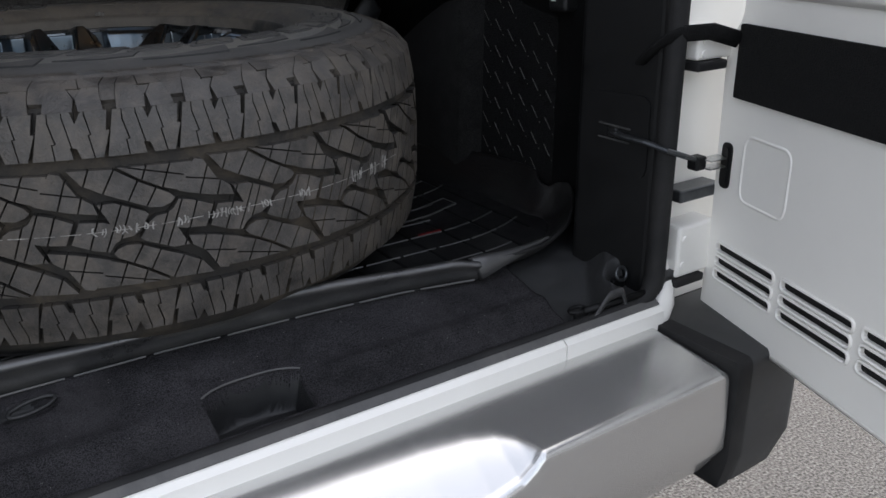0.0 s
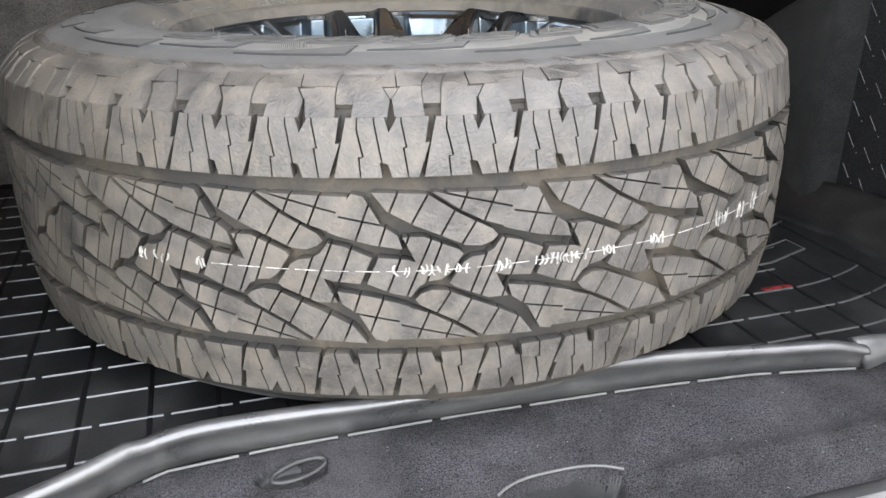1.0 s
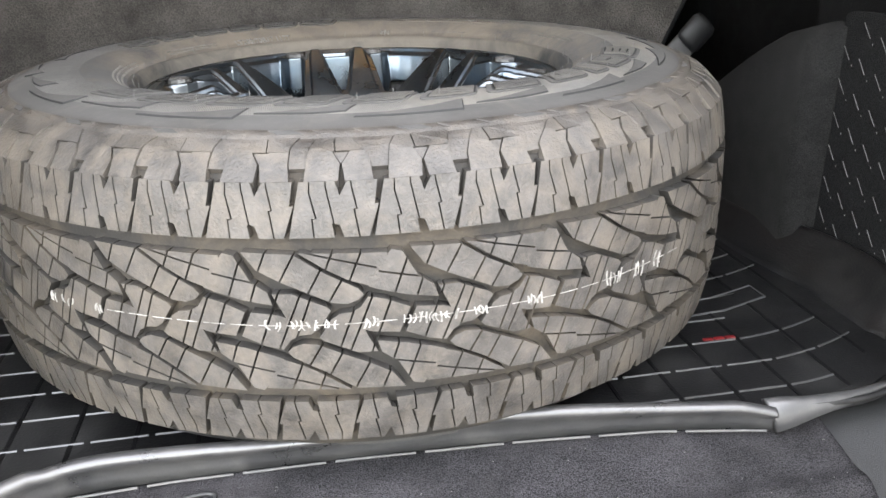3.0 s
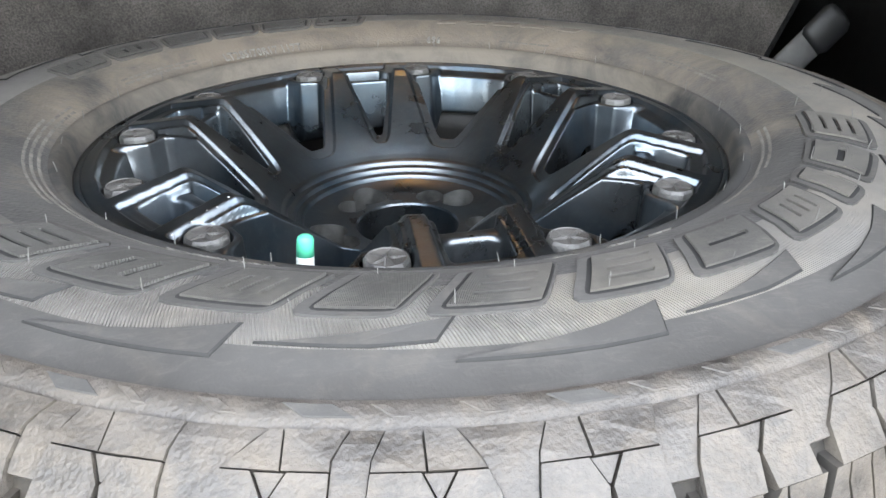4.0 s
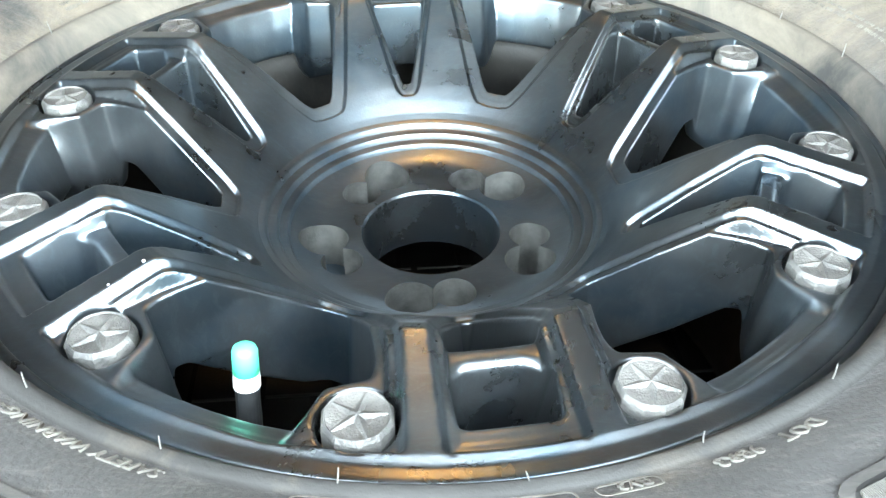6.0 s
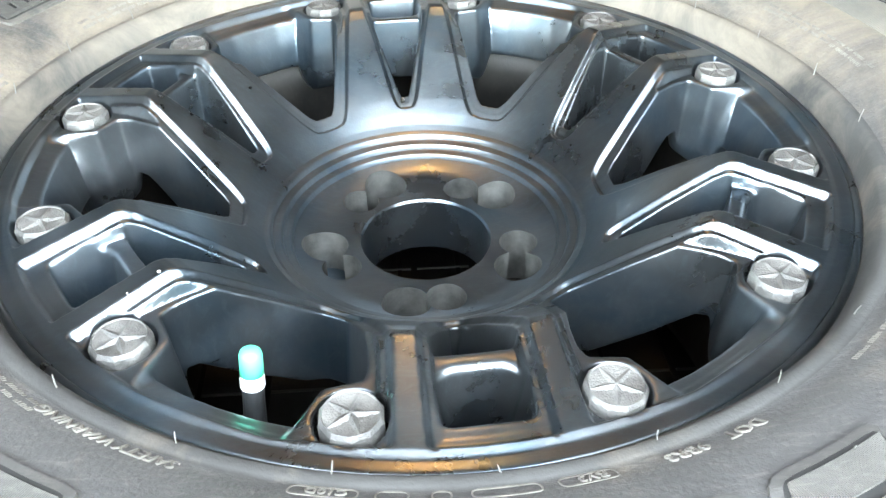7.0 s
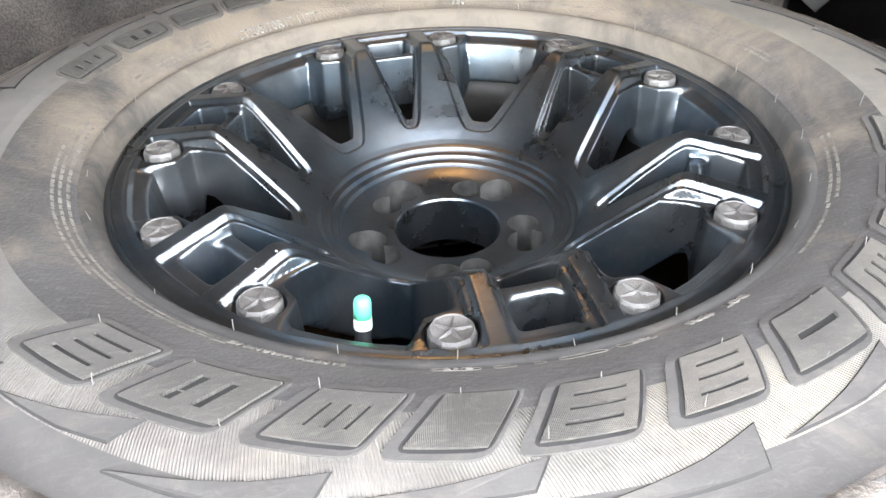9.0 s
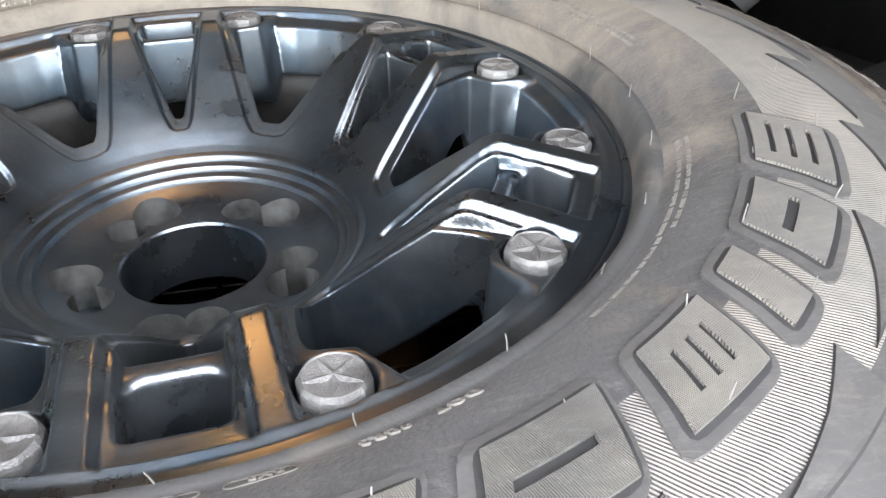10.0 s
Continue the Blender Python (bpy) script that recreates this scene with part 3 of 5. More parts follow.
bm = bmesh.new()
tube(bm, [(0.000, 0.010, -0.010), (0.002, -0.010, 0.011), (0.007, -0.025, 0.021), (0.022, -0.032, 0.026), (0.057, -0.043, 0.027), (0.094, -0.053, 0.016)], 0.010, n=10, flat=0.35, up=(0, 1, 0.2))
part("webbing", bm, M_FELT, cloth, smooth=True)

# ---- carpet over the load sill ----
carpet = thing("cargo_carpet", "worn dark grey carpet on the load sill", "carpet")


def pit(x, y):
    """How far a point lies inside the hand recess (0 to 1)."""
    if not (-0.056 < x < 0.064 and -0.502 < y < -0.425):
        return 0.0
    top = -0.440 - 0.014 * abs((x - 0.004) / 0.05) ** 3
    k = min((x + 0.047) / 0.009, (0.056 - x) / 0.009, (top - y) / 0.005, (y + 0.499) / 0.006)
    return max(0.0, min(1.0, k))


def oval(x, y):
    u, v = (x + 0.192) / 0.030, (y + 0.392) / 0.013
    return max(0.0, min(1.0, (1 - math.hypot(u, v)) * 6))


def carpet_z(x, y):
    base = -0.006 if y > -0.37 else -0.006 - 0.036 * ((-0.37 - y) / 0.135) ** 1.25
    ridge = 0.006 * math.exp(-((y + 0.462) / 0.012) ** 2) * (1 if (x > 0.085 or x < -0.08) else 0.2)
    wave = 0.0016 * noise.noise(Vector((x * 9, y * 14, 0.3)))
    return base + ridge + wave - 0.045 * pit(x, y) - 0.010 * oval(x, y)


bm = bmesh.new()
xs = steps(-0.57, -0.26, 32) + steps(-0.256, 0.07, 165) + steps(0.074, 0.38, 62)
ys = steps(-0.512, -0.36, 110) + [-0.30, 0.0, 0.4, 0.60]
sheet(bm, xs, ys, carpet_z, 0.012)
cloth_top = part("carpet", bm, [M_CARPET, M_PLASTIC], carpet, smooth=True)
for p in cloth_top.data.polygons:
    if pit(p.center.x, p.center.y) > 0.25 or (oval(p.center.x, p.center.y) > 0.4 and p.center.x < -0.185):
        p.material_index = 1
# lint lying on the carpet
bm = bmesh.new()
random.seed(21)
for i in range(60):
    x, y = random.uniform(-0.45, 0.37), random.uniform(-0.495, -0.385)
    if pit(x, y) > 0 or y > -0.395 and x > 0.2:
        continue
    z, a, l = carpet_z(x, y) + 0.0006, random.uniform(0, 3.14), random.uniform(0.0003, 0.0012)
    dx, dy = math.cos(a) * l, math.sin(a) * l
    tube(bm, [(x - dx, y - dy, z), (x, y, z + 0.0006), (x + dx, y + dy, z)], 0.00028, n=4)
lint = part("lint", bm, M_NUB)
tagged(lint, "pale specks of lint on the dark carpet", "lint", kind="stuff")
bm = bmesh.new()
tube(bm, [(-0.048 + 0.104 * t, -0.441 - 0.014 * abs(2 * t - 1) ** 3, carpet_z(-0.048 + 0.104 * t, -0.430)) for t in steps(0, 1, 16)], 0.0011, n=6)
part("recess_lip", bm, M_TRIM, carpet, "pale edge of the hand recess")
bm = bmesh.new()
box(bm, -0.044, 0.053, -0.497, -0.452, -0.070, -0.0665, 0.001)
part("recess_tray", bm, M_PLASTIC, carpet, "black plastic tray of the hand recess")
ring = thing("tie_down_ring", "black oval tie-down loop lying in the carpet", "tie-down", at=(-0.187, -0.392, -0.010))
bm = bmesh.new()
loop = [(0.021 * math.cos(radians(a)) + 0.004 * math.sin(radians(a)), 0.0085 * math.sin(radians(a)) + 0.004 * math.cos(radians(a)), 0.001 + 0.002 * math.sin(radians(a))) for a in range(0, 361, 15)]
tube(bm, loop, 0.0021, n=8, cap=False)
part("loop", bm, M_PLASTIC, ring, smooth=True)
# sill trim strip between carpet and seal
bm = bmesh.new()
extrude_profile(bm, [(-0.508, -0.043), (-0.516, -0.041), (-0.5235, -0.046), (-0.5235, -0.053), (-0.508, -0.053)], -0.66, 0.52, 4)
part("sill_trim", bm, M_TRIM, car, "dusty grey rubber sill edge")

# moulded plastic corner beside the carpet
bm = bmesh.new()


def soft(v):
    v = max(0.0, min(1.0, v))
    return v * v * (3 - 2 * v)


def corner_z(x, y):
    """A flat floor that turns up along a slanting line, with an arched pocket for the lashing eye."""
    s = (x - 0.430) * 0.765 - (y + 0.485) * 0.644
    reach = math.hypot((x - 0.503) / 0.040, (y + 0.497) / 0.040)
    pocket = soft((1.05 - reach) / 0.35)
    return -0.045 + 0.030 * soft((y + 0.51) / 0.15) + 0.032 * soft(s / 0.030) * (1 - pocket)


sheet(bm, steps(0.372, 0.584, 100), steps(-0.512, -0.25, 110), corner_z, 0.012)
part("corner_trim", bm, M_CORNER, car, "black grained plastic corner with an arched pocket", smooth=True)
bm = bmesh.new()
tube(bm, [(0.408, -0.503, -0.033), (0.45, -0.506, -0.033), (0.515, -0.508, -0.033)], 0.0045, n=10, up=(0, 1, 0))
part("sill_clip_strip", bm, M_DARK, car, "black strip along the sill", smooth=True)
hook = thing("lashing_eye", "dark steel lashing eye in the moulded corner", "lashing eye", at=(0.500, -0.470, -0.026))
bm = bmesh.new()
tube(bm, [(0.009 * math.cos(radians(a)), -0.004 + 0.003 * math.sin(radians(a)), 0.009 + 0.008 * math.sin(radians(a))) for a in range(0, 361, 20)], 0.0022, n=8, up=(0, 1, 0), cap=False)
part("eye", bm, M_DARKSTEEL, hook, smooth=True)
bm = bmesh.new()
box(bm, -0.012, 0.012, -0.002, 0.008, -0.014, 0.001, 0.003)
part("base", bm, M_DARK, hook)
clip = thing("trim_clip", "small black clip at the carpet edge", "clip", at=(0.404, -0.496, -0.036))
bm = bmesh.new()
tube(bm, [(0.012 * math.cos(radians(a)), 0.007 * math.sin(radians(a)), 0.003) for a in range(0, 361, 24)], 0.0026, n=6, cap=False)
box(bm, -0.010, 0.010, -0.009, -0.004, -0.006, 0.003, 0.001)
part("clip_body", bm, M_DARK, clip)

# ---- moulded cargo mat ----
cargo_mat = thing("cargo_mat", "black moulded rubber cargo mat with a raised lip", "cargo mat")
MAT_EDGE = [(-0.57, -0.428), (-0.42, -0.418), (-0.35, -0.395), (-0.285, -0.362), (-0.20, -0.357), (-0.05, -0.358), (0.10, -0.365), (0.22, -0.376), (0.300, -0.392), (0.324, -0.398)]
# rim of the mat past the fold: foot x, y and crest x, y, z
MAT_SIDE = [(0.322, -0.386, 0.330, -0.397, 0.020), (0.36, -0.386, 0.368, -0.400, 0.018), (0.424, -0.376, 0.432, -0.396, 0.018), (0.482, -0.344, 0.500, -0.366, 0.024),
            (0.518, -0.308, 0.545, -0.326, 0.040), (0.526, -0.286, 0.562, -0.298, 0.050), (0.524, -0.270, 0.564, -0.275, 0.046), (0.520, -0.258, 0.556, -0.260, 0.038),
            (0.520, -0.235, 0.556, -0.238, 0.044), (0.520, -0.200, 0.566, -0.212, 0.053), (0.522, -0.150, 0.570, -0.130, 0.052), (0.512, -0.09, 0.560, -0.05, 0.048), (0.50, 0.02, 0.540, 0.04, 0.040), (0.50, 0.30, 0.54, 0.30, 0.03)]


def smooth_line(pts, n):
    out = []
    for i in range(len(pts) - 1):
        p0, p1, p2, p3 = (Vector(pts[max(0, min(len(pts) - 1, i + k))]) for k in (-1, 0, 1, 2))
        for j in range(n):
            t = j / n
            out.append(0.5 * (2 * p1 + (p2 - p0) * t + (2 * p0 - 5 * p1 + 4 * p2 - p3) * t * t + (3 * p1 - p0 - 3 * p2 + p3) * t ** 3))
    return out + [Vector(pts[-1])]


def edge_y(x):
    for a, b in zip(MAT_EDGE, MAT_EDGE[1:]):
        if a[0] <= x < b[0]:
            return a[1] + (b[1] - a[1]) * (x - a[0]) / (b[0] - a[0])
    return -0.398 + 0.9 * max(0.0, x - 0.40) ** 1.3 * 2


bm = bmesh.new()
line = smooth_line(MAT_EDGE, 5)
side = [Vector(p) for p in MAT_SIDE]
foot = [(p.x, p.y) for p in line] + [(p[0], p[1]) for p in MAT_SIDE[1:]]
prism(bm, foot + [(0.50, 0.44), (-0.57, 0.44)], -0.004, 0.0)
tray = part("tray", bm, M_MAT, cargo_mat)
bm = bmesh.new()
fine_side = [smooth_line([(p[0], p[1], 0.0) for p in MAT_SIDE], 5), smooth_line([(p[2], p[3], p[4]) for p in MAT_SIDE], 5)]
rings = []
for f, c in zip(*fine_side):
    way = (c - f)
    flat_way = Vector((way.x, way.y, 0)).normalized()
    prof = [f + Vector((0, 0, -0.003)), f + Vector((0, 0, 0.0005))]
    for t in (0.2, 0.4, 0.6, 0.8, 0.93):
        prof.append(Vector((f.x + way.x * t, f.y + way.y * t, 0.0005 + c.z * t ** 1.7)))
    prof += [c, c + flat_way * 0.0035 + Vector((0, 0, -0.001)), c + flat_way * 0.0045 + Vector((0, 0, -0.004))]
    prof += [Vector((f.x + way.x * 0.8, f.y + way.y * 0.8, c.z * 0.45 - 0.004)), f + flat_way * 0.006 + Vector((0, 0, -0.004))]
    rings.append([bm.verts.new(p) for p in prof])
for a, b in zip(rings, rings[1:]):
    for j in range(len(a)):
        k = (j + 1) % len(a)
        bm.faces.new((a[j], a[k], b[k], b[j]))
part("side_rim", bm, M_MAT, cargo_mat, "upturned side rim of the mat", smooth=True)
# pale creased fold where the lip meets the side rim
bm = bmesh.new()
crest = smooth_line([(0.318, -0.394, 0.0225), (0.336, -0.395, 0.0235), (0.365, -0.396, 0.0210), (0.405, -0.393, 0.0198), (0.450, -0.385, 0.0190)], 5)
hem = smooth_line([(0.325, -0.410, -0.003), (0.338, -0.411, 0.001), (0.365, -0.408, 0.007), (0.405, -0.402, 0.0125), (0.450, -0.389, 0.0165)], 5)
rows = []
for c, h in zip(crest, hem):
    mid = (c + h) / 2 + Vector((0, -0.002, 0.002))
    back = Vector((0, 0.007, -0.004))
    rows.append([bm.verts.new(p) for p in (c, c * 0.8 + h * 0.2 + Vector((0, -0.002, 0.001)), mid, h, h + back, c + back)])
for a, b in zip(rows, rows[1:]):
    for j in range(6):
        bm.faces.new((a[j], a[(j + 1) % 6], b[(j + 1) % 6], b[j]))
bm.faces.new(rows[0][::-1])
bm.faces.new(rows[-1])
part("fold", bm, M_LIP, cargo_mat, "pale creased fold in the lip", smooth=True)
# lip: an upright flange with a rolled top, lower at the kink, higher along the wall
bm = bmesh.new()
rings = []
for i, p in enumerate(line):
    q0, q1 = line[max(0, i - 1)], line[min(len(line) - 1, i + 1)]
    d = (q1 - q0).normalized()
    out = Vector((d.y, -d.x))
    h = 0.030 + 0.003 * math.sin(p.x * 19) + (0.004 if p.x < -0.3 else 0)
    h *= 1 - 0.30 * max(0.0, min(1.0, (p.x - 0.290) / 0.034))
    prof = [(-0.004, 0.000), (0.001, h * 0.45), (0.003, h * 0.8), (0.007, h * 0.97), (0.013, h), (0.018, h * 0.90), (0.0165, h * 0.72), (0.010, h * 0.55), (0.006, h * 0.2), (0.006, -0.004), (-0.004, -0.004)]
    rings.append([bm.verts.new((p.x + out.x * a, p.y + out.y * a, b)) for a, b in prof])
for a, b in zip(rings, rings[1:]):
    for j in range(len(a)):
        k = (j + 1) % len(a)
        bm.faces.new((a[j], a[k], b[k], b[j]))
bm.faces.new(rings[-1])
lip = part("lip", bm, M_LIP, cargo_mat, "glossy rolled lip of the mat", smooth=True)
# welt line under the lip, broken into dashes
for i in range(8):
    x0 = -0.30 + 0.078 * i
    bm = bmesh.new()
    tube(bm, [(x0 + 0.07 * t, edge_y(x0 + 0.07 * t) - 0.0085, -0.0035) for t in (0, 0.25, 0.5, 0.75, 1)], 0.0012, n=6)
    part("welt", bm, M_TRIM, cargo_mat)
# raised tread ribs of the tray
random.seed(4)
for j in range(16):
    y = -0.345 + 0.049 * j
    for i in range(22):
        x0 = -0.63 + 0.056 * i + (0.014 if j % 2 else 0)
        x1 = x0 + 0.050
        if x0 < -0.565 or edge_y((x0 + x1) / 2) > y - 0.012 or x1 > 0.522 or y > 0.43 or (0.385 < x0 < 0.47 and -0.20 < y < -0.10):
            continue
        bend = lambda x: -1.9 * max(0, x - 0.36) ** 2
        bm = bmesh.new()
        tube(bm, [(x0 + (x1 - x0) * t, y - bend(x0 + (x1 - x0) * t), 0.0006) for t in (0, 0.33, 0.67, 1)], 0.0014, n=6)
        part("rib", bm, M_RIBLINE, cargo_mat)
for i in range(23):
    x = -0.633 + 0.056 * i
    if -0.565 < x < 0.49:
        bm = bmesh.new()
        y0 = edge_y(x) + 0.02
        box(bm, x - 0.0022, x + 0.0022, y0, 0.43, -0.001, 0.0009, 0.0004, 1)
        part("channel", bm, M_DARK, cargo_mat)
# red maker's mark as plain bars
for k in range(3):
    bm = bmesh.new()
    box(bm, 0.338 + 0.013 * k, 0.349 + 0.013 * k, -0.244, -0.238, -0.001, 0.0014, 0.0005, 1)
    part("mark", bm, M_RED, cargo_mat, "red printed mark")
# raised plate with a border
bm = bmesh.new()
plate = [(0.335, -0.186), (0.395, -0.180), (0.460, -0.156), (0.458, -0.124), (0.395, -0.146), (0.335, -0.152)]
tube(bm, [(x, y, 0.001) for x, y in plate + plate[:1]], 0.0016, n=6, cap=False)
part("border", bm, M_LIP, cargo_mat)
bm = bmesh.new()
prism(bm, plate, -0.002, 0.0012)
part("name_plate", bm, M_MAT, cargo_mat)

# ---- trim of the bay ----
# cloth insert with pale flecks
insert = thing("side_insert", "black cloth side insert with pale slanted flecks", "trim panel", at=(WALL - 0.006, 0, 0))
bm = bmesh.new()
ins = rounded([(-0.250, 0.02), (-0.055, 0.02), (-0.065, 0.318), (-0.125, 0.322), (-0.165, 0.292), (-0.250, 0.280)], 0.012, 4)
prism(bm, ins, 0, 1, lambda a, b, c: (0.005 - 0.006 * c, a, b))
part("cloth", bm, M_FELT, insert)
for i in range(6):
    for j in range(-1, 9):
        y = -0.238 + 0.031 * i
        z = 0.035 + 0.041 * j + 0.013 * i
        top = 0.255 if y < -0.165 else 0.295
        if z > top or z < 0.04 or y > -0.075:
            continue
        bm = bmesh.new()
        tube(bm, [(-0.0015, y, z), (-0.0015, y + 0.0135, z + 0.0165)], 0.00042, n=4)
        part("fleck", bm, M_THREAD, insert)
        bm = bmesh.new()
        tube(bm, [(-0.0015, y - 0.0060, z - 0.0070), (-0.0015, y - 0.0055, z - 0.0050)], 0.00045, n=4)
        part("fleck", bm, M_THREAD, insert)
# wheel housing under carpet
bm = bmesh.new()
arch = [(-0.062, 0.0), (-0.068, 0.20), (-0.072, 0.300), (-0.05, 0.305), (0.0, 0.292), (0.05, 0.268), (0.14, 0.215), (0.30, 0.12), (0.45, 0.10), (0.455, 0.0)]
rows = []
for k, (inset, x) in enumerate(((0.0, 0.72), (0.0, 0.575), (0.006, 0.552), (0.02, 0.54))):
    rows.append([bm.verts.new((x, a + (inset if a < 0.2 else -inset), max(0.0, b - inset))) for a, b in arch])
for a, b in zip(rows, rows[1:]):
    for j in range(len(arch) - 1):
        bm.faces.new((a[j], a[j + 1], b[j + 1], b[j]))
bm.faces.new(rows[-1])
housing = part("wheel_housing", bm, M_HOUSING, car, "dark grey felt over the wheel housing", smooth=True)
# raised panel with a latch pocket near the opening
panel = thing("access_cover", "black plastic access cover in the side trim", "cover", at=(0.500, 0, 0))
bm = bmesh.new()
prism(bm, rounded([(-0.486, 0.108), (-0.401, 0.108), (-0.401, 0.212), (-0.486, 0.212)], 0.016, 4), 0, 1, lambda a, b, c: ((-0.415 - a) * 0.256 + 0.003 - 0.0055 * c, a, b))
part("cover", bm, M_DARK, panel)


def on_cover(a, b, c):
    return ((-0.415 - a) * 0.256 - 0.0025 - 0.002 * c, a, b)


# strap slot with a pale lip above and below it
bm = bmesh.new()
prism(bm, rounded([(-0.462, 0.152), (-0.422, 0.157), (-0.422, 0.170), (-0.462, 0.166)], 0.004, 3), 0, 0.5, on_cover)
part("slot", bm, M_DARK, panel, "dark strap slot")
for z in (0.1505, 0.1680):
    bm = bmesh.new()
    prism(bm, rounded([(-0.463, z), (-0.420, z + 0.004), (-0.420, z + 0.006), (-0.463, z + 0.002)], 0.0008, 2), 0, 1.0, on_cover)
    part("slot_lip", bm, M_RIBLINE, panel, "worn pale lip of the slot")
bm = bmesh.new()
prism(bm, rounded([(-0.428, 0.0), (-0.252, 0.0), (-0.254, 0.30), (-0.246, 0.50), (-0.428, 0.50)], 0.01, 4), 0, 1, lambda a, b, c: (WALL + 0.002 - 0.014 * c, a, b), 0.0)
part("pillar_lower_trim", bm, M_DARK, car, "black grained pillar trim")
belt_knob = thing("belt_guide", "black plastic guide with a white pictogram", "belt guide", at=(WALL - 0.02, -0.270, 0.312))
bm = bmesh.new()
box(bm, -0.014, 0.016, -0.020, 0.018, -0.020, 0.020, 0.007, 3)
part("body", bm, M_PLASTIC, belt_knob)
bm = bmesh.new()
box(bm, -0.0150, -0.0138, 0.000, 0.009, -0.006, 0.0005)
part("pictogram", bm, M_PRINT, belt_knob, "white printed bars")
bm = bmesh.new()
box(bm, -0.0150, -0.0138, 0.000, 0.009, 0.0025, 0.0045)
part("pictogram", bm, M_PRINT, belt_knob)

# ---- rear seat back ----
seat = thing("rear_seat", "brown-grey felt back of the folded-up rear seat", "car seat", at=(0, 0.47, 0))
bm = bmesh.new()
prof = rounded([(-0.72, 0.0), (0.56, 0.0), (0.585, 0.16), (0.665, 0.30), (0.69, 0.60), (-0.70, 0.60), (-0.72, 0.3)], 0.03, 4)
prism(bm, prof, 0, 1, lambda a, b, c: (a, 0.10 - 0.10 * c + 0.16 * b, b), 0)
seat_back = part("seat_back", bm, M_SEAT, seat)
bm = bmesh.new()
tube(bm, [(0.565, 0.006, 0.02), (0.588, 0.026, 0.16), (0.666, 0.048, 0.30), (0.69, 0.09, 0.56)], 0.004, n=8)
part("edge_piping", bm, M_FELT, seat, "dark piping along the seat's edge", smooth=True)
buckle = thing("seat_belt_buckle", "pale webbing with a black buckle beside the seat", "seat belt", at=(0.598, 0.440, 0.180))
bm = bmesh.new()
tube(bm, [(-0.012, 0.010, -0.016), (0.010, 0.002, 0.012), (0.036, 0, 0.040)], 0.024, n=10, flat=0.28, up=(0, 1, 0))
part("webbing", bm, M_TRIM, buckle, "pale grey webbing", smooth=True)
bm = bmesh.new()
tube(bm, [(0.028, -0.002, 0.032), (0.034, -0.003, 0.038), (0.060, -0.003, 0.066), (0.066, -0.002, 0.072)], [0.020, 0.027, 0.027, 0.022], n=12, flat=0.5, up=(0, 1, 0))
part("buckle_body", bm, M_PLASTIC, buckle, "black plastic buckle", smooth=True)


# ---- the wheel lying on the mat ----
ZC = 0.150
wheel = thing("spare_wheel", "dusty all-terrain tyre on a black alloy rim, lying flat", "wheel")

SIDE = [(0.3975, 0.1080), (0.3925, 0.1145), (0.3830, 0.1230), (0.3740, 0.1290), (0.3715, 0.1330), (0.3630, 0.1360), (0.3612, 0.1350), (0.3450, 0.1405),
        (0.3250, 0.1440), (0.3050, 0.1450), (0.2850, 0.1435), (0.2680, 0.1385), (0.2560, 0.1315), (0.2495, 0.1265), (0.2480, 0.1272), (0.2440, 0.1275), (0.2405, 0.1235),
        (0.2385, 0.1160), (0.2340, 0.1000)]


def side_z(r):
    """Height of the upper sidewall at a radius."""
    for (r0, z0), (r1, z1) in zip(SIDE, SIDE[1:]):
        if r1 <= r <= r0:
            return ZC + z0 + (z1 - z0) * (r0 - r) / (r0 - r1)
    return ZC + SIDE[0][1]


def crown(z):
    """Radius of the tread face at a height from the middle, in mm."""
    a = abs(z)
    knots = [(0, 0.4155), (60, 0.4143), (85, 0.4105), (108, 0.4060), (140, 0.3990)]
    for (z0, r0), (z1, r1) in zip(knots, knots[1:]):
        if a <= z1:
            return r0 + (r1 - r0) * (a - z0) / (z1 - z0)
    return 0.39


DEPTH = 0.0095
base = [(crown(z) - DEPTH, z / 1000) for z in (-108, -85, -70, -60, -30, 0, 30, 60, 70, 85, 108)]
low = [(r, -min(z * (0.150 / 0.145), 0.150)) for r, z in SIDE]
outline = low[::-1][:-1] + base + SIDE[1:]
bm = lathe([(r, ZC + z) for r, z in outline], n=240)
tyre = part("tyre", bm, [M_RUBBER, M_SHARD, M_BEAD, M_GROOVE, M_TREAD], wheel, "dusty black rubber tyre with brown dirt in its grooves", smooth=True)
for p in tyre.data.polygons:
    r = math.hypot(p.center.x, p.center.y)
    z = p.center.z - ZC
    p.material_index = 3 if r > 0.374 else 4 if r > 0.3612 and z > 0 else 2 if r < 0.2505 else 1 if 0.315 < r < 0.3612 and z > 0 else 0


# -- tread blocks --
def clipped(poly, p, n, off):
    out = []
    m = len(poly)
    for i in range(m):
        a, b = Vector(poly[i]), Vector(poly[(i + 1) % m])
        da, db = n.dot(a - p) - off, n.dot(b - p) - off
        if da >= 0:
            out.append((a.x, a.y))
        if (da > 0) != (db > 0) and abs(da - db) > 1e-9:
            q = a + (b - a) * (da / (da - db))
            out.append((q.x, q.y))
    return out


def siped(poly, cuts, gap=1.5):
    """Splits a block outline by thin cuts."""
    pieces = [poly]
    for (x0, y0), (x1, y1) in cuts:
        p = Vector((x0, y0))
        d = Vector((x1 - x0, y1 - y0)).normalized()
        n = Vector((-d.y, d.x))
        nxt = []
        for q in pieces:
            for s in (1, -1):
                c = clipped(q, p, n * s, gap / 2)
                if len(c) > 2:
                    nxt.append(c)
        pieces = nxt
    return pieces


